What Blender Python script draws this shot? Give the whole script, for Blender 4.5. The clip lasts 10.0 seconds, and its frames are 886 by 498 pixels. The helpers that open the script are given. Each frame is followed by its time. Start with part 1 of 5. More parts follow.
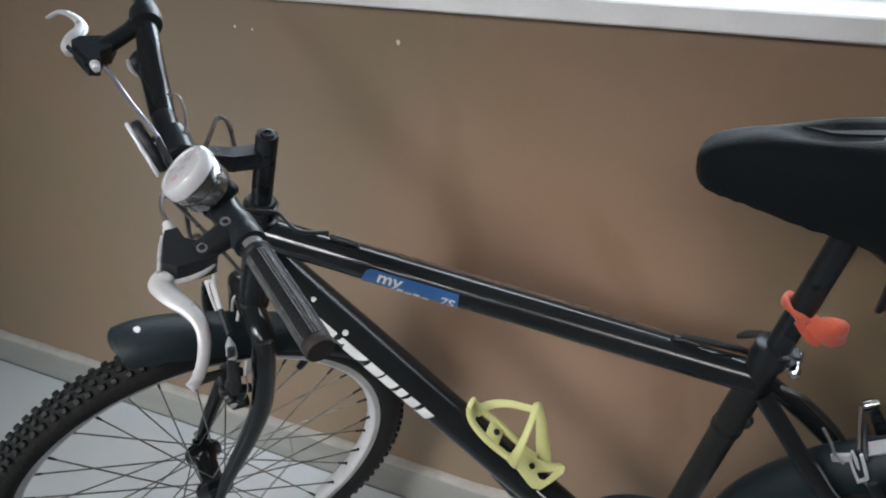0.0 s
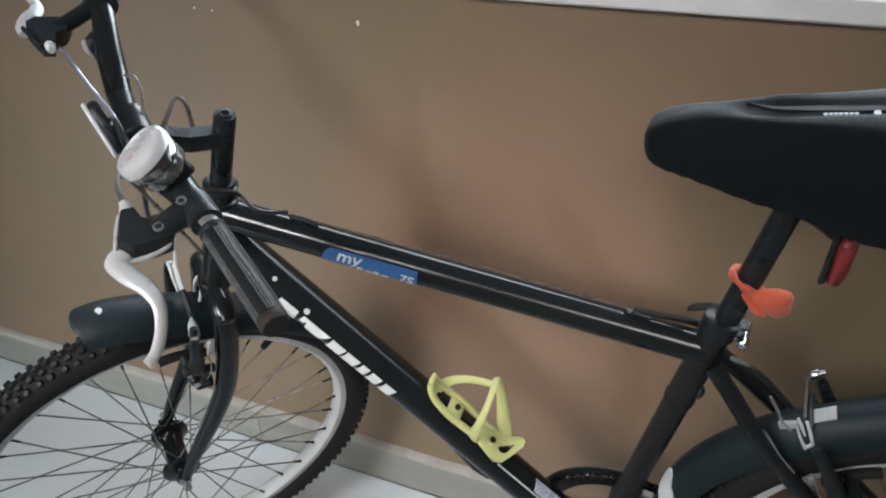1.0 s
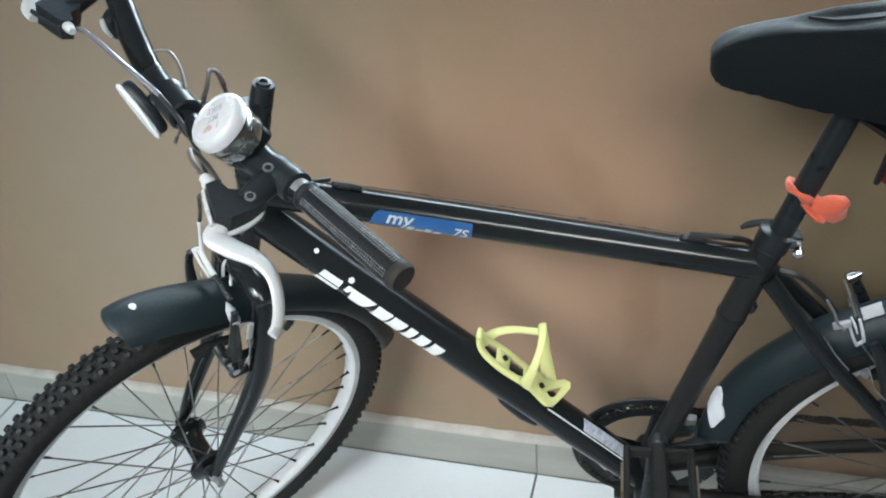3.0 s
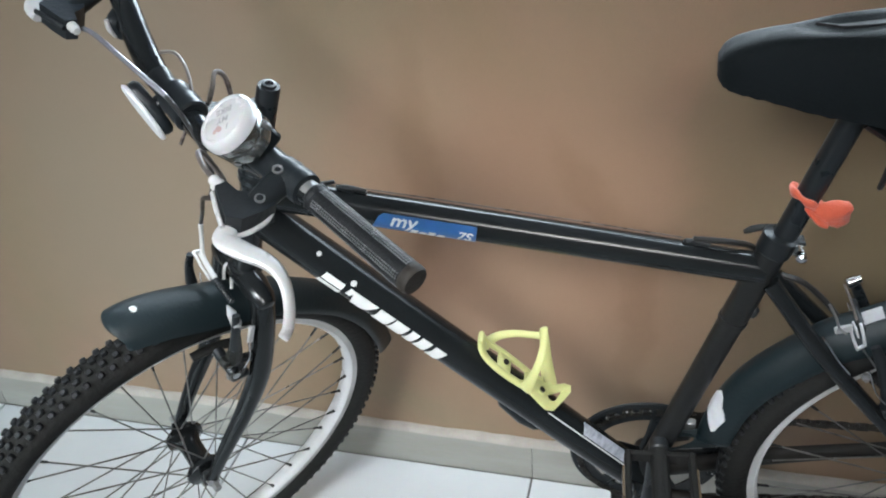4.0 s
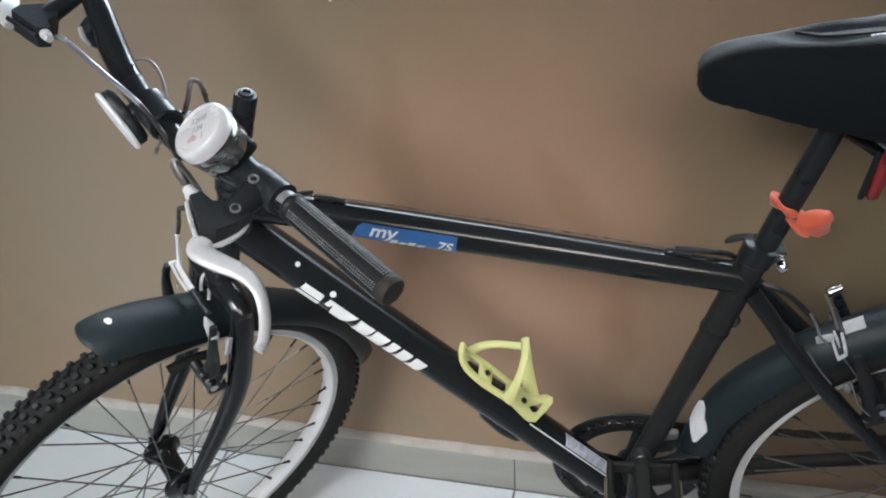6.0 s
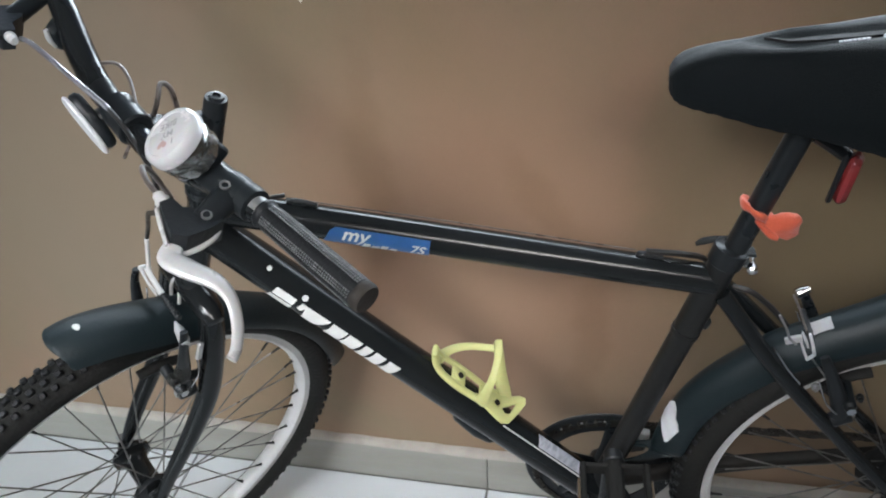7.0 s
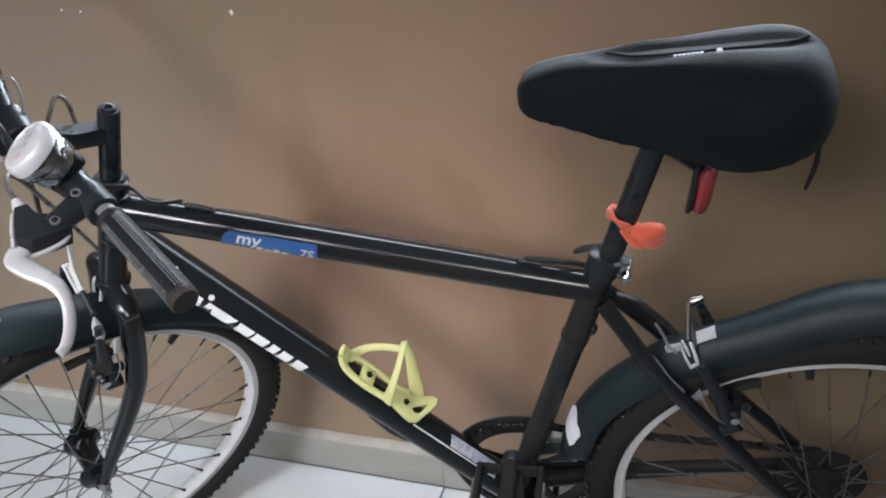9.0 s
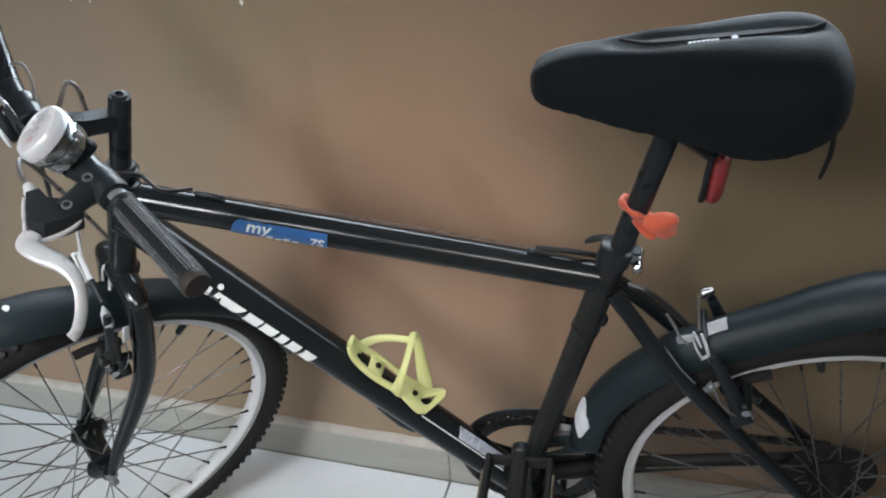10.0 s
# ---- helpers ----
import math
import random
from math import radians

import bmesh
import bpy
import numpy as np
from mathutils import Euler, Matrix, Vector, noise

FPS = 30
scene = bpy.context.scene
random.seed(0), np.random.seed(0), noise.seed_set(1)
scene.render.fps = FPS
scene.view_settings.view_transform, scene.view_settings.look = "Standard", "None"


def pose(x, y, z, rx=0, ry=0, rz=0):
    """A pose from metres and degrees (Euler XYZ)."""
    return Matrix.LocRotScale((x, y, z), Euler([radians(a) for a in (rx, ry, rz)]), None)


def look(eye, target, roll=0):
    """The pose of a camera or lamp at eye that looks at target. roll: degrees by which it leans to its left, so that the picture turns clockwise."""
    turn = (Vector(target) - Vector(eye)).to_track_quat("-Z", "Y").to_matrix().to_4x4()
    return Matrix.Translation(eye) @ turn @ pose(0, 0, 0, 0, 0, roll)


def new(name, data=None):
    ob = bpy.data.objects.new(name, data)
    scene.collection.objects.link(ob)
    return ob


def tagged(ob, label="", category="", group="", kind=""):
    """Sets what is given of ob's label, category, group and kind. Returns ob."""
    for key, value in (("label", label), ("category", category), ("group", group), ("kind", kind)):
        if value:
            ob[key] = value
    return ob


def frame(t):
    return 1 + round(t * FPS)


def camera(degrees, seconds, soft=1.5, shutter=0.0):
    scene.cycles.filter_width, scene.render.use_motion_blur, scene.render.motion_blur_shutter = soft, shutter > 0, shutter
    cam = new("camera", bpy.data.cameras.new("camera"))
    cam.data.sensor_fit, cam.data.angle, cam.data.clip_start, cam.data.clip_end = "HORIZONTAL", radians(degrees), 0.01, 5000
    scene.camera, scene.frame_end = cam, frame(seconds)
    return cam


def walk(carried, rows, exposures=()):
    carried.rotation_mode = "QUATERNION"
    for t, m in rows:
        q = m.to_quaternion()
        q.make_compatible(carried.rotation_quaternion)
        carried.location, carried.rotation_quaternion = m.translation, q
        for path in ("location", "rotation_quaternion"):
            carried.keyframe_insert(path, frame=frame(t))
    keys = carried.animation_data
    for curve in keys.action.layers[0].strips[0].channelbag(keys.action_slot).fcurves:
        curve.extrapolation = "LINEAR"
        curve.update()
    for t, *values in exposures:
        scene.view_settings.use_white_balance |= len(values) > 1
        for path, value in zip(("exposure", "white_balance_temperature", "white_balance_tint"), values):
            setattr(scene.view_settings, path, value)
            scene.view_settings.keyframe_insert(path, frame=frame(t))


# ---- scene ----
cam = camera(53.26, 10.0, soft=2.0, shutter=0.5)
# seconds, place in metres, turn in degrees
ROWS = [
    (0.0, 0.4010, -1.0541, 1.3358, 59.083, 3.997, 26.929),
    (0.3, 0.4019, -1.0537, 1.3366, 58.905, 3.900, 26.755),
    (0.5, 0.4055, -1.0522, 1.3395, 58.191, 3.511, 26.058),
    (1.0, 0.4245, -1.0607, 1.3365, 57.908, 3.610, 25.174),
    (1.5, 0.4090, -1.0767, 1.3184, 55.997, 3.954, 24.047),
    (1.8, 0.3710, -1.0878, 1.3184, 55.670, 4.450, 19.930),
    (2.0, 0.3291, -1.1068, 1.3201, 55.301, 5.347, 16.425),
    (2.2, 0.3014, -1.1157, 1.3164, 55.455, 5.330, 14.962),
    (2.5, 0.2496, -1.1314, 1.3262, 55.958, 4.650, 14.559),
    (2.7, 0.2415, -1.1405, 1.3224, 56.084, 5.039, 15.041),
    (3.8, 0.2278, -1.1544, 1.3191, 56.302, 4.386, 14.605),
    (4.0, 0.2175, -1.1546, 1.3201, 56.370, 4.231, 14.278),
    (4.5, 0.2104, -1.1504, 1.3216, 56.459, 3.879, 13.975),
    (5.0, 0.2083, -1.1485, 1.3200, 56.429, 3.608, 13.601),
    (5.5, 0.2114, -1.1433, 1.3206, 56.543, 3.813, 13.310),
    (5.7, 0.2178, -1.1438, 1.3148, 56.862, 3.788, 13.388),
    (6.8, 0.2213, -1.1477, 1.3189, 56.844, 3.242, 12.278),
    (7.0, 0.2155, -1.1395, 1.3214, 56.559, 2.911, 11.595),
    (7.5, 0.2757, -1.1329, 1.3287, 56.265, 3.097, 11.589),
    (7.7, 0.3097, -1.1220, 1.3372, 56.442, 2.555, 11.448),
    (8.0, 0.3751, -1.1141, 1.3437, 57.303, 2.365, 13.899),
    (8.2, 0.4040, -1.1197, 1.3439, 57.258, 4.233, 14.986),
    (8.5, 0.4270, -1.1126, 1.3383, 56.665, 5.024, 15.969),
    (9.0, 0.4436, -1.1120, 1.3339, 56.763, 5.008, 16.250),
    (9.5, 0.4416, -1.1158, 1.3278, 56.823, 5.079, 16.486),
    (10.0, 0.4352, -1.1182, 1.3224, 56.787, 4.857, 16.597),
]
# the picture's own changes: seconds, stops, white balance and tint
EXPOSURES = [(0.0, -0.50, 6500, 11), (0.5, -0.42, 6600, 10), (1.0, -0.38, 6580, 10), (1.5, 0.02, 6300, 4), (2.0, 0.24, 6230, 3.5), (2.5, 0.22, 6210, 2.8), (4.0, 0.10, 6310, 6.5),
             (4.5, 0.10, 6340, 7.2), (5.0, -0.08, 6450, 8.5), (7.0, -0.16, 6480, 9.5), (7.5, -0.07, 6500, 10), (8.2, -0.07, 6450, 13), (9.0, -0.13, 6420, 13.5),
             (10.0, -0.21, 6450, 9)]
walk(cam, [(t, pose(*row)) for t, *row in ROWS], EXPOSURES)

# ---- world and light ----
world = bpy.data.worlds.new("sky")
scene.world = world
world.use_nodes = True
wn = world.node_tree
sky = wn.nodes.new("ShaderNodeTexSky")
sky.sky_type = "NISHITA"
sky.sun_disc = False
sky.sun_elevation = radians(48)
sky.sun_rotation = radians(94)
wn.links.new(sky.outputs[0], wn.nodes["Background"].inputs[0])
wn.nodes["Background"].inputs[1].default_value = 0.15

sun = new("sun", bpy.data.lights.new("sun", "SUN"))
sun.data.energy = 5.0
sun.data.angle = radians(0.5)
sun.data.color = (1.0, 0.95, 0.88)
sun.matrix_world = look((8.0, -0.8, 7.0), (0.0, 0.0, 0.5))


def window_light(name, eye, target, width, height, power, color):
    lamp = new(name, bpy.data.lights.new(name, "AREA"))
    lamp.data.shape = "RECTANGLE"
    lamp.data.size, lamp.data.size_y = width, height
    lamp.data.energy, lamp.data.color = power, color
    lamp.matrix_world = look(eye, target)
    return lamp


# daylight in the door and the window above the bicycle; two unseen high lights added opposite for the wall
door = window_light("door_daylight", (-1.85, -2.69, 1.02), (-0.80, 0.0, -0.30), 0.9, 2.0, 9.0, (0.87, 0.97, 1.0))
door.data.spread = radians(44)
west = window_light("added_high_light", (-0.68, -2.69, 2.40), (-0.02, 0.0, 0.45), 1.24, 0.60, 4.4, (0.95, 0.97, 1.0))
west.data.spread = radians(30)
east = window_light("added_high_light", (0.85, -2.69, 2.40), (-0.20, 0.0, 0.50), 1.60, 0.60, 2.2, (1.0, 0.96, 0.93))
east.data.spread = radians(30)
over = window_light("window_daylight", (0.20, 0.05, 1.16), (0.15, -0.60, 0.80), 2.3, 0.20, 12.5, (0.80, 0.91, 1.0))
over.data.spread = radians(130)
scene.view_settings.exposure = 0.0

# ---- materials ----
def material(name, color, rough=0.5, metal=0.0, second=None, scale=8.0, detail_scale=120.0, amount=0.5,
             bump=0.02, rough_vary=0.12, coat=0.0, per_object=0.0, stretch=None, sheen=0.0, spec=0.5):
    """Two scales of noise: broad patches between two colours, fine grain in roughness and relief."""
    m = bpy.data.materials.new(name)
    m.use_nodes = True
    nt = m.node_tree
    n, link = nt.nodes, nt.links.new
    b = n["Principled BSDF"]
    co = n.new("ShaderNodeTexCoord")
    mp = n.new("ShaderNodeMapping")
    if stretch:
        mp.inputs["Scale"].default_value = stretch
    link(co.outputs["Object"], mp.inputs[0])
    broad = n.new("ShaderNodeTexNoise")
    broad.inputs["Scale"].default_value, broad.inputs["Detail"].default_value = scale, 5
    link(mp.outputs[0], broad.inputs["Vector"])
    fine = n.new("ShaderNodeTexNoise")
    fine.inputs["Scale"].default_value, fine.inputs["Detail"].default_value = detail_scale, 4
    link(mp.outputs[0], fine.inputs["Vector"])
    second = second or tuple(c * 0.72 for c in color)
    ramp = n.new("ShaderNodeMapRange")
    ramp.inputs[1].default_value, ramp.inputs[2].default_value = 0.35, 0.7
    ramp.inputs[4].default_value = amount
    link(broad.outputs["Fac"], ramp.inputs[0])
    mix = n.new("ShaderNodeMix")
    mix.data_type = "RGBA"
    mix.inputs[6].default_value, mix.inputs[7].default_value = (*color, 1), (*second, 1)
    link(ramp.outputs[0], mix.inputs[0])
    grain = n.new("ShaderNodeMix")
    grain.data_type, grain.blend_type = "RGBA", "OVERLAY"
    grain.inputs[0].default_value = 0.12
    link(mix.outputs[2], grain.inputs[6])
    link(fine.outputs["Color"], grain.inputs[7])
    last = grain.outputs[2]
    if per_object:
        info = n.new("ShaderNodeObjectInfo")
        mr = n.new("ShaderNodeMapRange")
        mr.inputs[3].default_value, mr.inputs[4].default_value = 1 - per_object, 1 + per_object
        link(info.outputs["Random"], mr.inputs[0])
        hsv = n.new("ShaderNodeHueSaturation")
        link(mr.outputs[0], hsv.inputs["Value"])
        link(last, hsv.inputs["Color"])
        last = hsv.outputs[0]
    link(last, b.inputs["Base Color"])
    rr = n.new("ShaderNodeMapRange")
    rr.inputs[3].default_value, rr.inputs[4].default_value = max(0.02, rough - rough_vary), min(1, rough + rough_vary)
    link(broad.outputs["Fac"], rr.inputs[0])
    link(rr.outputs[0], b.inputs["Roughness"])
    b.inputs["Metallic"].default_value = metal
    b.inputs["Coat Weight"].default_value = coat
    b.inputs["Coat Roughness"].default_value = 0.08
    b.inputs["Sheen Weight"].default_value = sheen
    b.inputs["Specular IOR Level"].default_value = spec
    if bump:
        bp = n.new("ShaderNodeBump")
        bp.inputs["Strength"].default_value, bp.inputs["Distance"].default_value = 0.5, bump * 0.05
        link(fine.outputs["Fac"], bp.inputs["Height"])
        link(bp.outputs[0], b.inputs["Normal"])
    return m


# wall tones for painted light: grey daylight left, lit middle, shaded right, shadow streaks
DAYLIT_GREY = (0.200, 0.154, 0.110)
SHADOW_STREAK, LIT_PINK, SHADED_OLIVE = (0.158, 0.086, 0.045), (0.290, 0.175, 0.114), (0.160, 0.122, 0.070)
WALL_LIGHT = ((0.02, 0.52, 0.40, 0.50, 0, LIT_PINK, 0.75), (-0.66, 0.66, 0.42, 0.66, 10, DAYLIT_GREY, 0.75), (0.64, 0.60, 0.40, 0.66, 0, SHADED_OLIVE, 0.85),
          (-0.166, 0.66, 0.045, 0.32, -3, SHADOW_STREAK, 0.28), (-0.195, 0.42, 0.035, 0.17, 14, SHADOW_STREAK, 0.22), (0.178, 0.39, 0.035, 0.25, 0, SHADOW_STREAK, 0.30),
          (0.10, 0.63, 0.045, 0.15, -38, SHADOW_STREAK, 0.30), (0.30, 0.76, 0.10, 0.25, 8, SHADED_OLIVE, 0.5))


def wall_paint():
    """Brown emulsion, rolled on, with faded patches, rubbed streaks, a faint roller grain and painted-in light and
    shade.
    """
    m = material("brown_wall_paint", (0.223, 0.151, 0.094), 0.5, second=(0.186, 0.125, 0.078), scale=2.2,
                 detail_scale=260.0, amount=0.8, bump=0.012, rough_vary=0.1)
    nt = m.node_tree
    n, link = nt.nodes, nt.links.new
    b = n["Principled BSDF"]
    base = b.inputs["Base Color"].links[0].from_socket
    co = n.new("ShaderNodeTexCoord")
    mp = n.new("ShaderNodeMapping")
    mp.inputs["Scale"].default_value = (1.0, 1.0, 0.35)
    link(co.outputs["Object"], mp.inputs[0])
    rub = n.new("ShaderNodeTexNoise")
    rub.inputs["Scale"].default_value, rub.inputs["Detail"].default_value, rub.inputs["Distortion"].default_value = 5.0, 6, 0.8
    link(mp.outputs[0], rub.inputs["Vector"])
    mr = n.new("ShaderNodeMapRange")
    mr.inputs[1].default_value, mr.inputs[2].default_value, mr.inputs[4].default_value = 0.52, 0.75, 0.35
    link(rub.outputs["Fac"], mr.inputs[0])
    mix = n.new("ShaderNodeMix")
    mix.data_type = "RGBA"
    mix.inputs[7].default_value = (0.25, 0.195, 0.14, 1)
    link(mr.outputs[0], mix.inputs[0])
    link(base, mix.inputs[6])
    # rust-tinted damp patches and scattered greyish scuffs
    damp = n.new("ShaderNodeTexNoise")
    damp.inputs["Scale"].default_value, damp.inputs["Detail"].default_value, damp.inputs["Distortion"].default_value = 7.0, 3, 1.2
    mp2 = n.new("ShaderNodeMapping")
    mp2.inputs["Scale"].default_value, mp2.inputs["Location"].default_value = (1.0, 1.0, 0.45), (3.1, 0.0, 1.7)
    link(co.outputs["Object"], mp2.inputs[0])
    link(mp2.outputs[0], damp.inputs["Vector"])
    mr2 = n.new("ShaderNodeMapRange")
    mr2.inputs[1].default_value, mr2.inputs[2].default_value, mr2.inputs[4].default_value = 0.46, 0.68, 0.6
    link(damp.outputs["Fac"], mr2.inputs[0])
    mix2 = n.new("ShaderNodeMix")
    mix2.data_type = "RGBA"
    mix2.inputs[7].default_value = (0.212, 0.128, 0.072, 1)
    link(mr2.outputs[0], mix2.inputs[0])
    link(mix.outputs[2], mix2.inputs[6])
    scuff = n.new("ShaderNodeTexNoise")
    scuff.inputs["Scale"].default_value, scuff.inputs["Detail"].default_value = 42.0, 6
    link(co.outputs["Object"], scuff.inputs["Vector"])
    mr3 = n.new("ShaderNodeMapRange")
    mr3.inputs[1].default_value, mr3.inputs[2].default_value, mr3.inputs[4].default_value = 0.50, 0.78, 0.42
    link(scuff.outputs["Fac"], mr3.inputs[0])
    mix3n = n.new("ShaderNodeMix")
    mix3n.data_type = "RGBA"
    mix3n.inputs[7].default_value = (0.165, 0.118, 0.080, 1)
    link(mr3.outputs[0], mix3n.inputs[0])
    link(mix2.outputs[2], mix3n.inputs[6])
    # broad fading between an olive and a pinkish tone
    fade = n.new("ShaderNodeTexNoise")
    fade.inputs["Scale"].default_value, fade.inputs["Detail"].default_value, fade.inputs["Distortion"].default_value = 3.1, 4, 0.6
    link(co.outputs["Object"], fade.inputs["Vector"])
    mr4 = n.new("ShaderNodeMapRange")
    mr4.inputs[1].default_value, mr4.inputs[2].default_value = 0.36, 0.64
    link(fade.outputs["Fac"], mr4.inputs[0])
    tone = n.new("ShaderNodeMix")
    tone.data_type = "RGBA"
    tone.inputs[6].default_value, tone.inputs[7].default_value = (0.192, 0.150, 0.092, 1), (0.236, 0.150, 0.103, 1)
    link(mr4.outputs[0], tone.inputs[0])
    last = n.new("ShaderNodeMix")
    last.data_type = "RGBA"
    last.inputs[0].default_value = 0.55
    link(mix3n.outputs[2], last.inputs[6])
    link(tone.outputs[2], last.inputs[7])
    # uneven light put into the colour: soft shadow streaks, a lit pinkish middle, shaded and daylit sides, each at its
    # place: x, z, half width, half height, tilt, colour, strength
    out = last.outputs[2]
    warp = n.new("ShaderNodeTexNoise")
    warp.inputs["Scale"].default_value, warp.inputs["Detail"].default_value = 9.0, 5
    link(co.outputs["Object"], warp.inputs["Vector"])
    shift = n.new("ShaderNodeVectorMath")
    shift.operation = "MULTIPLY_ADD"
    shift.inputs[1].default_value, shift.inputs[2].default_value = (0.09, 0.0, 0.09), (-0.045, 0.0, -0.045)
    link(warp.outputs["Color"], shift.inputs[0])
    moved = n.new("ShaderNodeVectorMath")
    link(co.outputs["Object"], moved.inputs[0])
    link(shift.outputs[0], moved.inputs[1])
    for x, z, wide, high, tilt, tint, strength in WALL_LIGHT:
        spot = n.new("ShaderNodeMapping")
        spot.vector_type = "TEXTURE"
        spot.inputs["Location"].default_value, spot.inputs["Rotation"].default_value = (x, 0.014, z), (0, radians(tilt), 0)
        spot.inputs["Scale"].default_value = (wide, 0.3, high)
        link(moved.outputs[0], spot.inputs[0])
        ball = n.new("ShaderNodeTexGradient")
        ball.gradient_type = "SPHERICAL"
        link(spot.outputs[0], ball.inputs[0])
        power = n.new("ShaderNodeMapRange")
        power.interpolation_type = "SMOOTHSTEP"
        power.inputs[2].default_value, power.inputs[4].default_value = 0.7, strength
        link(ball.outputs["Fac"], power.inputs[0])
        light_mix = n.new("ShaderNodeMix")
        light_mix.data_type = "RGBA"
        light_mix.inputs[7].default_value = (*tint, 1)
        link(power.outputs[0], light_mix.inputs[0])
        link(out, light_mix.inputs[6])
        out = light_mix.outputs[2]
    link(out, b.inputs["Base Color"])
    return m


def glass_material():
    m = bpy.data.materials.new("clear_glass")
    m.use_nodes = True
    b = m.node_tree.nodes["Principled BSDF"]
    b.inputs["Transmission Weight"].default_value = 1.0
    b.inputs["Roughness"].default_value = 0.02
    b.inputs["IOR"].default_value = 1.45
    return m


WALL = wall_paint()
CEILING = material("white_ceiling_paint", (0.6, 0.6, 0.58), 0.7, scale=2.0, detail_scale=200, amount=0.3)
TILE = material("white_floor_tile", (0.79, 0.82, 0.86), 0.16, second=(0.72, 0.745, 0.78), scale=5, detail_scale=90,
                amount=0.6, bump=0.003, rough_vary=0.06, per_object=0.03)
GROUT = material("grey_tile_joint", (0.22, 0.21, 0.2), 0.8, scale=20)
SKIRT = material("grey_stone_skirting", (0.27, 0.262, 0.24), 0.42, second=(0.21, 0.20, 0.18), scale=9, detail_scale=160,
                 amount=0.9, bump=0.01, per_object=0.05, stretch=(0.5, 1, 2.2))
SKIRT_EDGE = material("pale_cement_edge", (0.40, 0.365, 0.33), 0.7, second=(0.31, 0.28, 0.25), scale=22, detail_scale=200, amount=0.9, bump=0.05)
WHITE_SILL = material("white_window_paint", (0.80, 0.80, 0.80), 0.4, second=(0.66, 0.65, 0.63), scale=12, detail_scale=150, amount=0.5)
OUTSIDE = material("pale_plaster_outside", (0.6, 0.58, 0.54), 0.8, scale=1.5)
GLASS = glass_material()

FRAME = material("black_gloss_frame_paint", (0.0102, 0.0116, 0.0126), 0.17, second=(0.0128, 0.0144, 0.0154), scale=14,
                 detail_scale=300, amount=0.8, bump=0.002, rough_vary=0.04, spec=0.33)
SATIN = material("black_satin_alloy", (0.0105, 0.0132, 0.0152), 0.30, second=(0.016, 0.017, 0.019), spec=0.3, scale=30, detail_scale=260, amount=0.6, bump=0.006)
PLASTIC = material("black_plastic", (0.0112, 0.0145, 0.017), 0.40, spec=0.3, second=(0.018, 0.019, 0.021), scale=16, detail_scale=220, amount=0.7, bump=0.02)
FENDER = material("black_matt_mudguard_plastic", (0.0085, 0.0155, 0.0185), 0.48, spec=0.30, second=(0.0140, 0.0225, 0.0265), scale=11, detail_scale=200,
                  amount=0.9, bump=0.02, rough_vary=0.1)
RUBBER = material("black_tyre_rubber", (0.0142, 0.0142, 0.0138), 0.7, spec=0.16, second=(0.0185, 0.0178, 0.0165), scale=18, detail_scale=150, amount=0.8, bump=0.06)
KNOB = material("dusty_tyre_knob_rubber", (0.009, 0.010, 0.0115), 0.46, spec=0.34, second=(0.016, 0.0172, 0.020), scale=40, detail_scale=200, amount=0.8, bump=0.05)
GRIP = material("black_grip_rubber", (0.008, 0.009, 0.0105), 0.46, spec=0.25, second=(0.014, 0.015, 0.017), scale=40, detail_scale=300, amount=0.6, bump=0.05)
GRIP_END = material("worn_brown_grip_rubber", (0.020, 0.014, 0.010), 0.75, second=(0.02, 0.017, 0.014), scale=40, amount=0.9, bump=0.05)
RIM = material("white_painted_rim", (0.80, 0.80, 0.82), 0.3, second=(0.66, 0.65, 0.64), scale=14, detail_scale=200, amount=0.7, bump=0.01)
RIM_SIDE = material("pale_brake_track", (0.60, 0.60, 0.60), 0.4, 0.25, second=(0.46, 0.45, 0.43), scale=18, detail_scale=240, amount=0.8)
SPOKE = material("dull_steel_spoke", (0.24, 0.235, 0.23), 0.32, 0.9, second=(0.07, 0.065, 0.06), scale=30, amount=0.8, bump=0.0)
NIPPLE = material("blackened_nipple", (0.008, 0.008, 0.008), 0.5, 0.0, bump=0.0)
CHROME = material("polished_steel", (0.62, 0.62, 0.63), 0.2, 1.0, second=(0.42, 0.41, 0.4), scale=40, detail_scale=240, amount=0.6, bump=0.004)
ALLOY = material("dull_alloy", (0.34, 0.34, 0.34), 0.45, 0.7, second=(0.2, 0.195, 0.19), scale=40, detail_scale=240, amount=0.8, bump=0.02)
LEVER = material("pale_silver_lever", (0.56, 0.56, 0.56), 0.3, 0.15, second=(0.54, 0.54, 0.53), scale=30, detail_scale=240, amount=0.5, bump=0.004)
COVER = material("black_lycra_saddle_cover", (0.0057, 0.0077, 0.0091), 0.62, spec=0.07, second=(0.0076, 0.0098, 0.0112), scale=20, detail_scale=700,
                 amount=0.7, bump=0.05, sheen=0.03)
GROOVE = material("black_saddle_groove_fabric", (0.007, 0.007, 0.008), 0.85, scale=40, detail_scale=600, bump=0.04)
ORANGE = material("orange_stretch_cloth", (0.58, 0.098, 0.044), 0.75, second=(0.45, 0.068, 0.032), scale=60, detail_scale=500, amount=0.8, bump=0.08, sheen=0.2)
RED = material("red_reflector_plastic", (0.19, 0.030, 0.032), 0.3, second=(0.26, 0.02, 0.02), scale=30, detail_scale=250, amount=0.7, bump=0.03)
YELLOW = material("lime_yellow_cage_plastic", (0.58, 0.58, 0.25), 0.42, second=(0.52, 0.515, 0.21), scale=25, detail_scale=200, amount=0.6, bump=0.01)
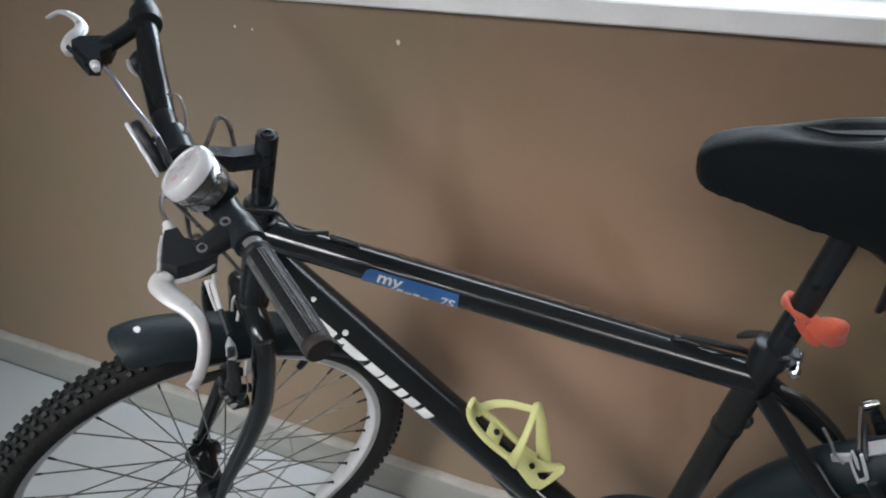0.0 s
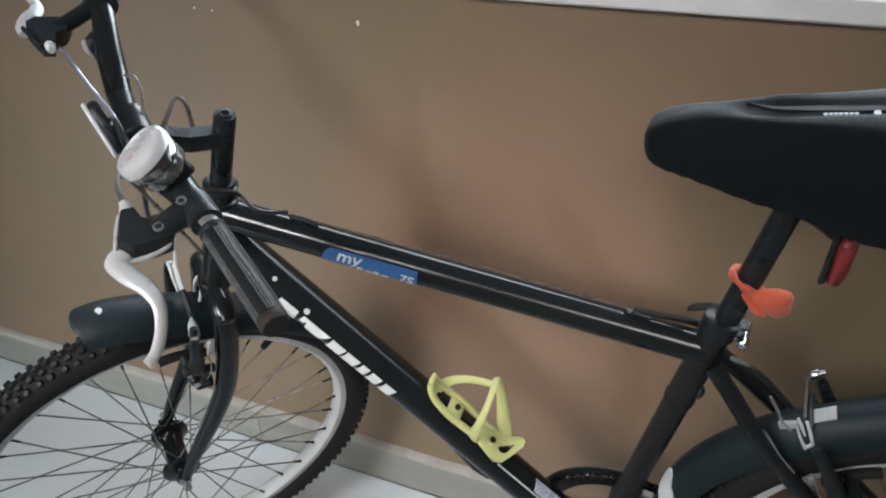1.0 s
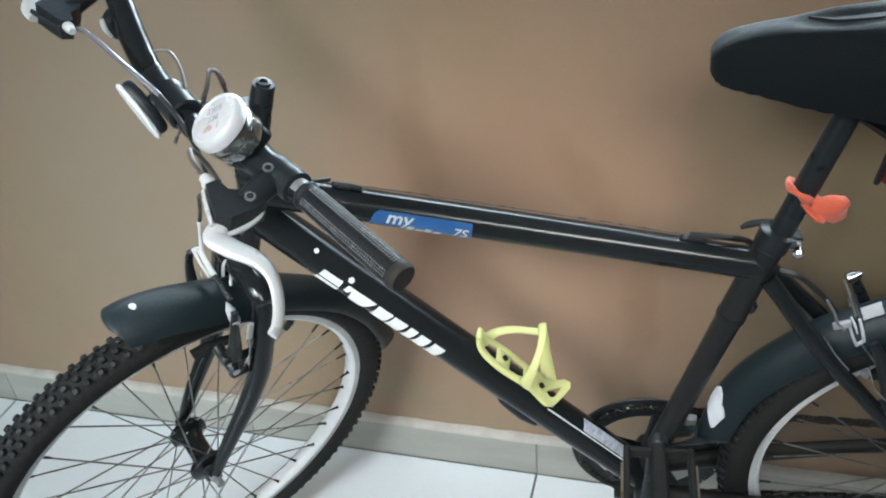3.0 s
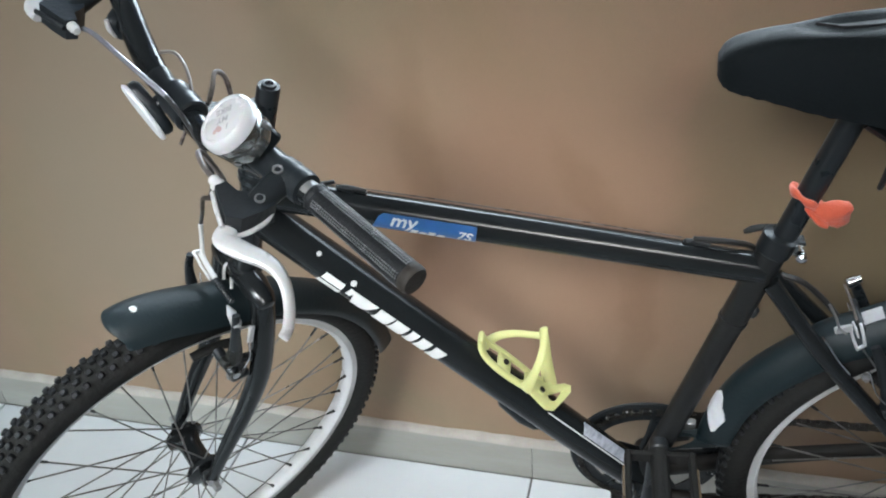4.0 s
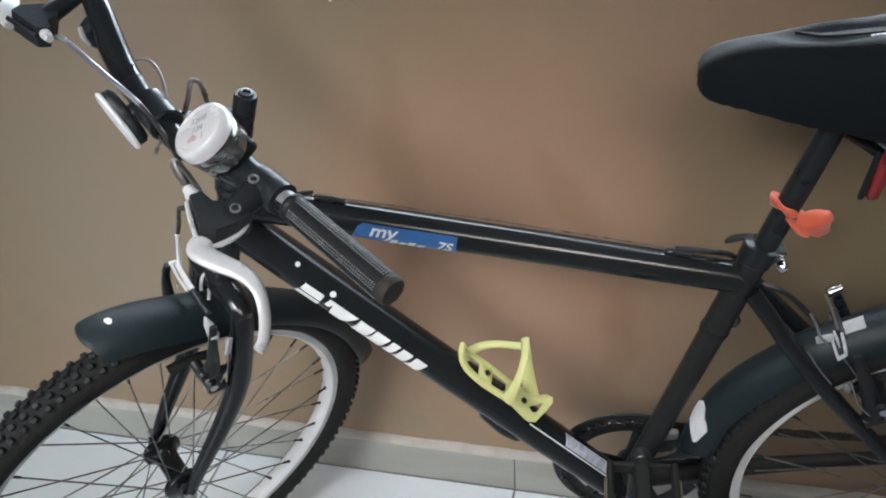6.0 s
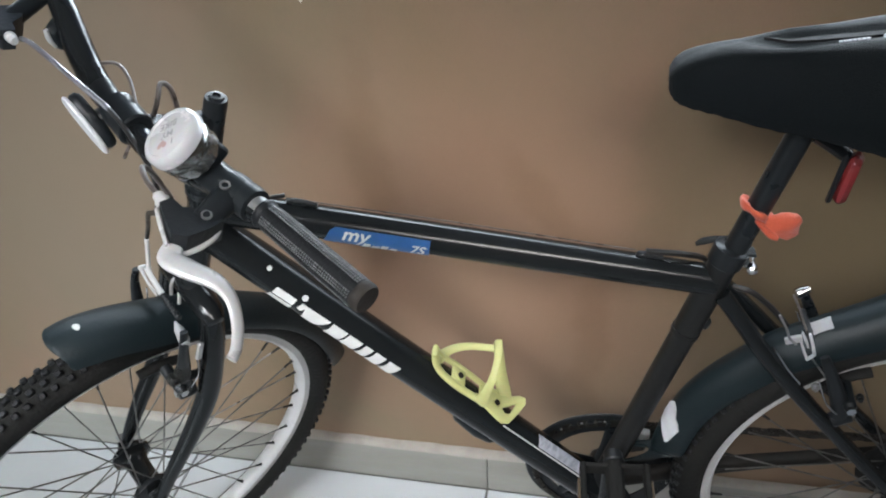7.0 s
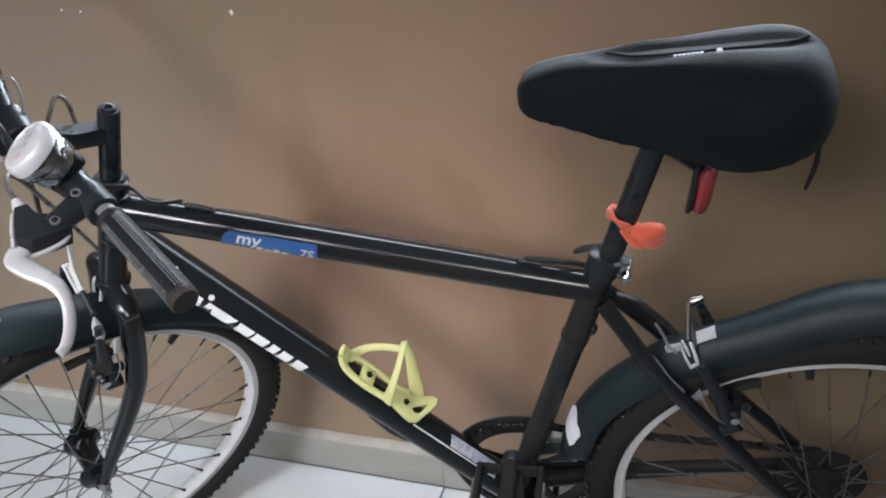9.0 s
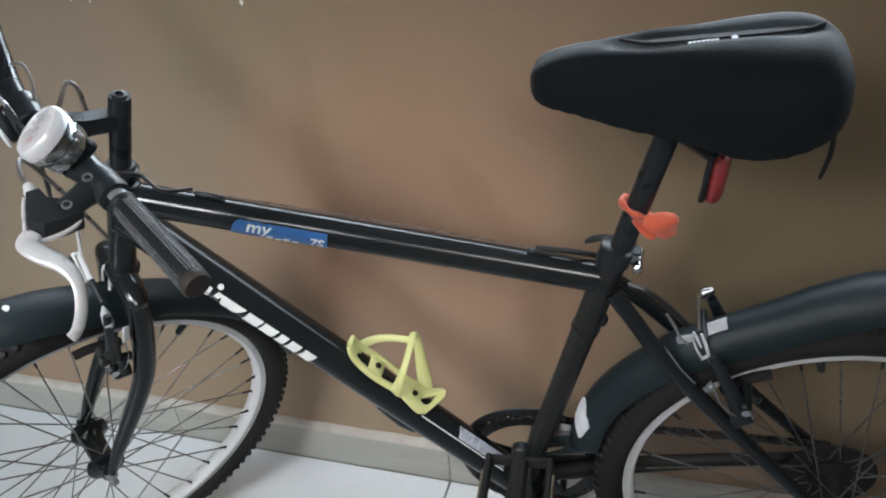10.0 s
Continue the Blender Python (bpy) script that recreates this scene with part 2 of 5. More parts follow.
WHITE_PRINT = material("white_print", (0.74, 0.74, 0.72), 0.4, second=(0.6, 0.6, 0.58), scale=60, amount=0.5, bump=0.0)
BLUE = material("blue_sticker", (0.030, 0.108, 0.29), 0.35, second=(0.035, 0.135, 0.38), scale=40, amount=0.5, bump=0.0)
LABEL = material("scratched_silver_label", (0.52, 0.54, 0.60), 0.4, second=(0.25, 0.26, 0.3), scale=70, detail_scale=300, amount=0.9, bump=0.01, stretch=(1, 1, 3))
TAPE = material("pale_reflective_tape", (0.66, 0.67, 0.70), 0.35, second=(0.5, 0.5, 0.52), scale=40, amount=0.7, bump=0.03)
BELL = material("white_enamel_bell", (0.53, 0.53, 0.535), 0.25, second=(0.46, 0.46, 0.465), scale=30, amount=0.5, bump=0.0, coat=0.4)
BELL_SIDE = material("bright_bell_housing", (0.58, 0.58, 0.57), 0.16, 0.9, second=(0.09, 0.10, 0.09), scale=55, detail_scale=260, amount=0.9, bump=0.0)
PRINT_GREY = material("grey_bell_print", (0.25, 0.25, 0.26), 0.5, bump=0.0)
CABLE = material("black_cable_housing", (0.016, 0.015, 0.015), 0.4, scale=60, bump=0.004)
CABLE_BROWN = material("brownish_grey_cable_housing", (0.075, 0.062, 0.056), 0.3, second=(0.15, 0.13, 0.12), scale=60, amount=0.7, bump=0.004)
AMBER = material("dull_amber_reflector", (0.12, 0.075, 0.03), 0.35, second=(0.08, 0.05, 0.02), scale=60, amount=0.7, bump=0.02)
CHAIN = material("oily_chain_steel", (0.05, 0.045, 0.04), 0.4, 0.8, second=(0.02, 0.018, 0.016), scale=60, amount=0.8, bump=0.02)
SPECK = material("white_paint_speck", (0.7, 0.68, 0.64), 0.6, bump=0.02)
STUD = material("shiny_grip_stud_rubber", (0.17, 0.175, 0.18), 0.25, spec=0.8, second=(0.09, 0.095, 0.10), scale=60, detail_scale=300, amount=0.8, bump=0.0)
HEART = material("faded_red_heart_print", (0.36, 0.24, 0.23), 0.5, bump=0.0)
TAPE_DIM = material("worn_pale_tape", (0.40, 0.40, 0.41), 0.45, second=(0.30, 0.30, 0.30), scale=60, amount=0.8, bump=0.04)
REFLEX = material("orange_spoke_reflector", (0.75, 0.36, 0.04), 0.3, second=(0.62, 0.28, 0.03), scale=80, detail_scale=300, amount=0.7, bump=0.03)
SLEEVE = material("shiny_grey_cable_housing", (0.30, 0.29, 0.33), 0.22, 0.5, second=(0.12, 0.12, 0.13), scale=60, bump=0.0)
# rear rim bed: the shade inside the wheel is put into this darker colour
RIM_DARK = material("shaded_rim_bed", (0.15, 0.145, 0.13), 0.5, second=(0.09, 0.085, 0.075), scale=14, detail_scale=200, amount=0.8, bump=0.01)
DULL_DARK = material("dull_olive_alloy", (0.026, 0.027, 0.025), 0.45, 0.3, second=(0.012, 0.0125, 0.012), scale=90, detail_scale=260, amount=0.9, bump=0.05)
RIM_WORN = material("worn_off_white_rim", (0.33, 0.315, 0.28), 0.45, second=(0.23, 0.22, 0.19), scale=14, detail_scale=200, amount=0.8, bump=0.01)
SEMI = material("dusty_black_tube_paint", (0.0115, 0.012, 0.0125), 0.42, spec=0.3, second=(0.016, 0.0155, 0.0145), scale=22, detail_scale=220, amount=0.8, bump=0.012)
DUSTY = material("dirt_dulled_frame_paint", (0.010, 0.0095, 0.009), 0.55, spec=0.2, second=(0.022, 0.019, 0.016), scale=26, detail_scale=220, amount=0.8, bump=0.02)

# ---- mesh tools ----
class Mesh:
    """Collects vertices and faces of one part."""

    def __init__(self):
        self.v, self.f = [], []

    def add(self, verts, faces):
        k = len(self.v)
        self.v += [tuple(p) for p in verts]
        self.f += [tuple(i + k for i in face) for face in faces]
        return self

    def rings(self, rings, cap=True, loop=False):
        """Skin over rings of equally many points."""
        n, m = len(rings[0]), len(rings)
        verts = [p for ring in rings for p in ring]
        faces = []
        for i in range(m if loop else m - 1):
            a, b = i * n, (i + 1) % m * n
            faces += [(a + j, a + (j + 1) % n, b + (j + 1) % n, b + j) for j in range(n)]
        if cap and not loop:
            faces += [tuple(range(n))[::-1], tuple(range((m - 1) * n, m * n))]
        return self.add(verts, faces)

    def tube(self, pts, r, seg=12, cap=True, flat=1.0, up=None):
        """A round bar along points; r one radius or one for each; flat squeezes it across up."""
        pts = [Vector(p) for p in pts]
        rs = [r] * len(pts) if isinstance(r, (int, float)) else list(r)
        side, rings = None, []
        for i, p in enumerate(pts):
            t = (pts[min(i + 1, len(pts) - 1)] - pts[max(i - 1, 0)]).normalized()
            if side is None:
                ref = Vector(up) if up else (Vector((0, 0, 1)) if abs(t.z) < 0.9 else Vector((0, 1, 0)))
                side = t.cross(ref).normalized()
            side = (side - t * side.dot(t)).normalized()
            other = t.cross(side)
            rings.append([p + rs[i] * (math.cos(a) * side + flat * math.sin(a) * other)
                          for a in (2 * math.pi * k / seg for k in range(seg))])
        return self.rings(rings, cap)

    def lathe(self, profile, centre=(0, 0, 0), axis=(0, 1, 0), seg=32, loop=False):
        """Turn (radius, height) points round an axis; loop: the profile is closed, as of a ring."""
        axis = Vector(axis).normalized()
        turn = axis.to_track_quat("Z", "Y").to_matrix()
        n = len(profile)
        verts, faces = [], []
        for k in range(seg):
            a = 2 * math.pi * k / seg
            verts += [Vector(centre) + turn @ Vector((r * math.cos(a), r * math.sin(a), h)) for r, h in profile]
        for k in range(seg):
            a, b = k * n, (k + 1) % seg * n
            faces += [(a + j, b + j, b + (j + 1) % n, a + (j + 1) % n) for j in range(n if loop else n - 1)]
        if not loop:
            faces += [tuple(k * n for k in range(seg))[::-1], tuple(k * n + n - 1 for k in range(seg))]
        return self.add(verts, faces)

    def box(self, centre, size, bevel=0.002, turn=None):
        """A box with chamfered edges."""
        h = [s / 2 for s in size]
        bevel = min(bevel, min(h) * 0.9)
        turn = turn or Matrix.Identity(3)
        verts, index = [], {}
        for sx in (-1, 1):
            for sy in (-1, 1):
                for sz in (-1, 1):
                    for ax in range(3):
                        s = (sx, sy, sz)
                        p = Vector([s[i] * (h[i] - (0 if i == ax else bevel)) for i in range(3)])
                        index[s, ax] = len(verts)
                        verts.append(Vector(centre) + turn @ p)
        faces = []
        signs = [(a, b, c) for a in (-1, 1) for b in (-1, 1) for c in (-1, 1)]
        for ax in range(3):
            u, w = [i for i in range(3) if i != ax]
            for s in (-1, 1):
                ring = []
                for a, b in ((-1, -1), (1, -1), (1, 1), (-1, 1)):
                    key = [0, 0, 0]
                    key[ax], key[u], key[w] = s, a, b
                    ring.append(index[tuple(key), ax])
                faces.append(tuple(ring))
            for a in (-1, 1):
                for b in (-1, 1):
                    lo, hi = [0, 0, 0], [0, 0, 0]
                    lo[ax], hi[ax] = -1, 1
                    lo[u] = hi[u] = a
                    lo[w] = hi[w] = b
                    faces.append((index[tuple(lo), u], index[tuple(hi), u], index[tuple(hi), w], index[tuple(lo), w]))
        faces += [tuple(index[s, ax] for ax in range(3)) for s in signs]
        return self.add(verts, faces)

    def plate(self, outline, thick, m=None, bevel=0.0):
        """A flat outline in x, y, extruded along z from 0 to thick, laid by the matrix m."""
        m = m or Matrix.Identity(4)
        cx = sum(p[0] for p in outline) / len(outline)
        cy = sum(p[1] for p in outline) / len(outline)

        def ring(z, inset):
            out = []
            for x, y in outline:
                d = math.hypot(x - cx, y - cy) or 1
                k = max(0.0, 1 - inset / d)
                out.append(m @ Vector((cx + (x - cx) * k, cy + (y - cy) * k, z)))
            return out
        if bevel:
            return self.rings([ring(0, bevel), ring(bevel, 0), ring(thick - bevel, 0), ring(thick, bevel)])
        return self.rings([ring(0, 0), ring(thick, 0)])

    def mesh(self, name, angle=38):
        me = bpy.data.meshes.new(name)
        me.from_pydata(self.v, [], self.f)
        bm = bmesh.new()
        bm.from_mesh(me)
        bmesh.ops.recalc_face_normals(bm, faces=bm.faces)
        bm.to_mesh(me)
        bm.free()
        me.shade_smooth()
        me.set_sharp_from_angle(angle=radians(angle))
        return me


def smooth(pts, n=6):
    """A Catmull-Rom curve through points."""
    pts = [Vector(p) for p in pts]
    out = []
    for i in range(len(pts) - 1):
        a, b, c, d = pts[max(i - 1, 0)], pts[i], pts[i + 1], pts[min(i + 2, len(pts) - 1)]
        for k in range(n):
            t = k / n
            out.append(0.5 * (2 * b + (c - a) * t + (2 * a - 5 * b + 4 * c - d) * t * t + (3 * b - a - 3 * c + d) * t ** 3))
    return out + [pts[-1]]


def blend(values, n=6):
    return [p.x for p in smooth([(v, 0, 0) for v in values], n)]


def part(name, mb, mat, parent=None, label="", at=None, angle=38):
    me = mb if isinstance(mb, bpy.types.Mesh) else mb.mesh(name, angle)
    if not me.materials:
        me.materials.append(mat)
    ob = new(name, me)
    ob.parent = parent
    if at is not None:
        ob.matrix_basis = at
    if label:
        ob["label"] = label
    return ob


def group_of(name, parent=None, at=None):
    ob = new(name)
    ob.empty_display_size = 0.05
    ob.parent = parent
    if at is not None:
        ob.matrix_basis = at
    return ob


def text_mesh(body, size):
    """Vertices and faces of a word in the built-in font, centred, in x and y."""
    cu = bpy.data.curves.new("word", "FONT")
    cu.body, cu.size, cu.align_x, cu.align_y = body, size, "CENTER", "CENTER"
    cu.resolution_u = 3
    cu.offset = size * 0.018
    ob = new("word", cu)
    me = bpy.data.meshes.new_from_object(ob.evaluated_get(bpy.context.evaluated_depsgraph_get()))
    verts, faces = [tuple(v.co) for v in me.vertices], [tuple(p.vertices) for p in me.polygons]
    bpy.data.objects.remove(ob)
    bpy.data.curves.remove(cu)
    bpy.data.meshes.remove(me)
    return verts, faces

# ---- the room ----
def slab(name, lo, hi, mat, bevel=0.0):
    """A plain block of the building between two corners."""
    mb = Mesh().box([(a + b) / 2 for a, b in zip(lo, hi)], [b - a for a, b in zip(lo, hi)], bevel or 0.0005)
    return tagged(part(name, mb, mat), kind="structure")


X0, X1, YB, TOP = -2.6, 2.4, -2.7, 2.8          # inner faces of the room
WY = 0.014                                       # inner face of the wall behind the bicycle
WX0, WX1, WZ0, WZ1 = -1.0, 1.45, 0.996, 2.1      # window opening over the bicycle

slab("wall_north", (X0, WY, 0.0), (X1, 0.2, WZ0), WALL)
slab("wall_north_upper", (X0, WY, WZ1), (X1, 0.2, TOP), WALL)
slab("wall_north_pier", (X0, WY, WZ0), (WX0, 0.2, WZ1), WALL)
slab("wall_north_end", (WX1, WY, WZ0), (X1, 0.2, WZ1), WALL)
slab("wall_west", (X0 - 0.2, YB - 0.2, 0.0), (X0, 0.2, TOP), WALL)
slab("wall_east", (X1, YB - 0.2, 0.0), (X1 + 0.2, 0.2, TOP), WALL)
HZ0, HZ1, DX0, DX1, DZ = 2.08, 2.72, -2.33, -1.37, 2.06   # a doorway, and two unseen openings added for the high lights opposite
slab("wall_south", (X0, YB - 0.2, 0.0), (DX0, YB, DZ), WALL)
slab("wall_south_end", (DX1, YB - 0.2, 0.0), (X1, YB, DZ), WALL)
slab("wall_south_lintel", (X0, YB - 0.2, DZ), (X1, YB, HZ0), WALL)
for a, b in ((X0, -1.32), (-0.04, 0.03), (1.67, X1)):
    slab("wall_south_pier", (a, YB - 0.2, HZ0), (b, YB, HZ1), WALL)
slab("wall_south_upper", (X0, YB - 0.2, HZ1), (X1, YB, TOP), WALL)
slab("ceiling", (X0 - 0.2, YB - 0.2, TOP), (X1 + 0.2, 0.2, TOP + 0.15), CEILING)
slab("ground", (-60, -60, -0.4), (60, 60, -0.15), OUTSIDE)

# white sill and frame of the window
sill = tagged(group_of("window_1"), "white painted window with a sill above the brown wall", "window", kind="structure")
part("window_sill", Mesh().box(((WX0 + WX1) / 2, 0.097, WZ0 + 0.0165), (WX1 - WX0 + 0.06, 0.204, 0.033), 0.004), WHITE_SILL, sill)
for z in (WZ0 + 0.055, WZ1 - 0.022):
    part("window_frame", Mesh().box(((WX0 + WX1) / 2, 0.10, z), (WX1 - WX0, 0.06, 0.044), 0.004), WHITE_SILL, sill)
for i in range(4):
    x = WX0 + 0.022 + i * (WX1 - WX0 - 0.044) / 3
    part("window_frame", Mesh().box((x, 0.10, (WZ0 + WZ1) / 2 + 0.016), (0.044, 0.055, WZ1 - WZ0 - 0.122), 0.004), WHITE_SILL, sill)
for i in range(3):
    w = (WX1 - WX0 - 0.044) / 3
    pane = part("pane", Mesh().box((WX0 + 0.022 + (i + 0.5) * w, 0.10, (WZ0 + WZ1) / 2 + 0.016), (w - 0.046, 0.005, WZ1 - WZ0 - 0.124), 0.001), GLASS, sill)
    pane.visible_shadow = False

# floor: a bed of mortar with tiles laid on it
floor = tagged(part("floor", Mesh().box(((X0 + X1) / 2, (YB) / 2, -0.055), (X1 - X0 + 0.4, -YB + 0.4, 0.1), 0.001), GROUT), kind="structure")

# grey stone skirting, in lengths that meet over the tile joints
skirting = tagged(group_of("baseboard"), "grey stone skirting with a pale cement top edge", "skirting", kind="structure")


def skirt_profile(x0, x1):
    mb = Mesh()
    prof = [(0.0, 0.0), (-0.012, 0.0), (-0.012, 0.0795), (-0.0105, 0.0835), (0.0, 0.085)]
    mb.rings([[(x, y, z) for y, z in prof] for x in (x0, x1)])
    return mb


def cement_edge():
    """The uneven cement line along the top of the skirting."""
    mb, rings, rnd = Mesh(), [], random.Random(5)
    x = X0
    while x < X1:
        a, b = rnd.uniform(-0.0015, 0.0015), rnd.uniform(-0.0015, 0.002)
        rings.append([(x, 0.0005, 0.081), (x, -0.0132 + a, 0.0815), (x, -0.0125 + a, 0.085 + b), (x, -0.006, 0.0925 + b), (x, 0.0005, 0.0945 + b)])
        x += rnd.uniform(0.02, 0.05)
    return mb.rings(rings)


part("cement_edge", cement_edge(), SKIRT_EDGE, skirting, "pale cement line along the top", pose(0, WY, 0))

# specks of paint on the wall
speck = Mesh()
for x, z, r in ((-0.2445, 0.9427, 0.0030), (-0.542, 0.944, 0.0016), (-0.508, 0.942, 0.0014)):
    speck.plate([(r * math.cos(a) * (1 + 0.3 * math.sin(3 * a)), 1.4 * r * math.sin(a)) for a in (2 * math.pi * k / 9 for k in range(9))],
                0.0012, pose(x, WY, z, 90, 0, 0), 0.0004)
tagged(part("paint_specks", speck, SPECK), "small white paint specks on the brown wall", "paint", kind="stuff")

# ---- the bicycle ----
# its own axes: x to the rear, y to its right side (the wall), z up in its leaning plane
BIKE = pose(0.0, -0.2269, 0.0, 5.382, 0.0, 5.826)
bike = tagged(group_of("bicycle", at=BIKE), "black mountain bicycle with white rims, front wheel turned, beside the wall", "bicycle")
# steering axes: x back from the steering axis, y to the far side, z up along the axis, from the stem's top
STEER = pose(-0.221, 0.0, 0.965) @ pose(0, 0, 0, 0, 19.0, 0) @ pose(0, 0, 0, 0, 0, 47.0)
BB, REAR = Vector((0.214, 0.0, 0.298)), Vector((0.631, 0.0, 0.341))


def st(f, l, u):
    """Ahead, to the near side, up along the steering axis."""
    return Vector((-f, -l, u))


HUB = st(0.046, 0.0, -0.667)
GUARD = st(0.044, 0.0, -0.684)      # centre of the mudguard's curve

# -- frame
TT0, TT1 = Vector((-0.268, 0, 0.8150)), Vector((0.322, 0, 0.7120))
DT0, DT1 = Vector((-0.281, 0, 0.787)), BB + Vector((-0.001, 0, -0.001))
ST0, ST1 = BB + Vector((-0.012, 0, 0)), Vector((0.331, 0, 0.748))


def mix3(a, b, t):
    return a + (b - a) * t


fr = Mesh()
fr.tube([mix3(TT0, TT1, t) for t in (0, 0.08, 0.2, 0.6, 0.9, 1)], (0.0215, 0.0206, 0.0198, 0.0195, 0.0190, 0.0185), 20)
fr.tube([mix3(DT0, DT1, t) for t in (0, 0.08, 0.25, 0.75, 0.93, 1)], (0.024, 0.0252, 0.0258, 0.0254, 0.0240, 0.023), 22)
part("frame", fr, FRAME, bike, "glossy black frame tubes")
part("seat_tube", Mesh().tube([mix3(ST0, ST1, t) for t in (0, 0.3, 0.735, 0.745, 1)], (0.0157, 0.0157, 0.0160, 0.0170, 0.0170), 18), SEMI, bike, "dusty black seat tube")

hd = Mesh()
hd.lathe([(0.0175, -0.285), (0.0195, -0.283), (0.0195, -0.272), (0.0178, -0.268), (0.0178, -0.152), (0.0195, -0.148), (0.0195, -0.138), (0.0175, -0.136)],
         axis=(0, 0, 1), seg=24)
part("head_tube", hd, FRAME, bike, at=STEER)

for side in (-1, 1):
    ss = Mesh()
    ss.tube(smooth([(0.330, side * 0.012, 0.700), (0.352, side * 0.022, 0.672), (0.405, side * 0.040, 0.603), (0.52, side * 0.052, 0.467), (0.624, side * 0.062, 0.350)]),
            blend([0.0105, 0.0105, 0.0105, 0.0095, 0.0075]), 12)
    part("seat_stay", ss, FRAME, bike)
    cs = Mesh()
    cs.tube(smooth([(0.235, side * 0.024, 0.298), (0.30, side * 0.036, 0.302), (0.40, side * 0.048, 0.313), (0.625, side * 0.062, 0.338)]),
            blend([0.011, 0.012, 0.0115, 0.008]), 12, flat=1.25)
    part("chain_stay", cs, DUSTY, bike, "black chain stay dulled by road dirt")
    dp = Mesh().plate([(-0.022, 0.02), (-0.005, 0.03), (0.014, 0.012), (0.016, -0.014), (-0.004, -0.016), (-0.03, -0.008)], 0.005,
                      pose(REAR.x, side * 0.064 + 0.0025, REAR.z, 90), 0.001)
    part("dropout", dp, FRAME, bike)

bbm = Mesh().lathe([(0.019, -0.036), (0.021, -0.034), (0.021, 0.034), (0.019, 0.036)], BB, (0, 1, 0), 24)
part("bottom_bracket", bbm, FRAME, bike)

# raised bumps on the frame: cable stops, guides, welded collars
for x, up in ((-0.162, 0.021), (0.233, 0.0195)):
    c = mix3(TT0, TT1, (x - TT0.x) / (TT1.x - TT0.x)) + Vector((0.004, 0.002, up))
    ang = math.degrees(math.atan2(TT1.z - TT0.z, TT1.x - TT0.x))
    stop = Mesh().box(c, (0.016, 0.008, 0.009), 0.0025, pose(0, 0, 0, 0, -ang, 0).to_3x3())
    stop.tube([c + Vector((-0.014 if up > 0.02 else 0.0, 0, 0.003)), c + Vector((0.0, 0, 0.002)), c + Vector((0.022, 0, -0.003))], 0.0035, 10)
    part("cable_stop", stop, SATIN, bike)
seam = Mesh().lathe([(0.0162, -0.004), (0.0180, -0.003), (0.0180, 0.003), (0.0162, 0.004)], mix3(ST0, ST1, 0.74), ST1 - ST0, 20)
part("seat_tube_ring", seam, SEMI, bike)
boss = Mesh().box((0.318, -0.004, 0.648), (0.012, 0.014, 0.018), 0.004, pose(0, 0, 0, 0, 15, 0).to_3x3())
part("frame_boss", boss, SATIN, bike)
under = Mesh()
dtn = Vector((0.714, 0, 0.70))
c = mix3(DT0, DT1, 0.665) - dtn * 0.0215
under.tube([c + Vector((-0.03, 0, 0.03)), c + Vector((-0.018, 0, 0.018)) - dtn * 0.007, c + Vector((0.010, 0, -0.010)) - dtn * 0.010, c + Vector((0.026, 0, -0.026)) - dtn * 0.008, c + Vector((0.036, 0, -0.036))],
           (0.004, 0.0095, 0.0115, 0.0100, 0.004), 10)
part("shift_cable_guide", under, PLASTIC, bike, "black plastic guide under the down tube")


# -- print wrapped round a tube
def wrapper(a, b, r, proud=0.0005):
    """Maps a distance along the tube from a to b and an arc (0: near side, up: +) to a place on its surface."""
    t = (b - a).normalized()
    up = Vector((0, -1, 0)).cross(t).normalized()
    if up.z < 0:
        up = -up

    def place(s, arc, lift=0.0):
        ang = arc / r
        return a + t * s + (r + proud + lift) * (math.cos(ang) * Vector((0, -1, 0)) + math.sin(ang) * up)
    return place


def decal(place, quads, thick=0.0004):
    """Thin prints on a tube, each a four-sided shape in (along, arc)."""
    mb, n = Mesh(), 5
    for q in quads:
        top, low = [], []
        for i in range(n + 1):
            for j in range(n + 1):
                u, w = i / n, j / n
                s = (1 - u) * (1 - w) * q[0][0] + u * (1 - w) * q[1][0] + u * w * q[2][0] + (1 - u) * w * q[3][0]
                a = (1 - u) * (1 - w) * q[0][1] + u * (1 - w) * q[1][1] + u * w * q[2][1] + (1 - u) * w * q[3][1]
                top.append(place(s, a))
                low.append(place(s, a, -thick))
        m = n + 1
        faces = [(i * m + j, (i + 1) * m + j, (i + 1) * m + j + 1, i * m + j + 1) for i in range(n) for j in range(n)]
        rim_i = [i * m for i in range(m)] + [n * m + j for j in range(1, m)] + [i * m + n for i in range(n - 1, -1, -1)] + [j for j in range(n - 1, 0, -1)]
        k = m * m
        faces += [(rim_i[i], rim_i[(i + 1) % len(rim_i)], rim_i[(i + 1) % len(rim_i)] + k, rim_i[i] + k) for i in range(len(rim_i))]
        mb.add(top + low, faces)
    return mb


DTP = wrapper(DT0, DT1, 0.0258)
# the maker's name stands as plain slanted white blocks
S, H0, H1 = 0.111, -0.0205, 0.0065


def block(low0, low1, top0, top1, h0=0.0, h1=1.0):
    a0, a1 = H0 + (H1 - H0) * h0, H0 + (H1 - H0) * h1
    return [(S + low0, a0), (S + low1, a0), (S + top1, a1), (S + top0, a1)]


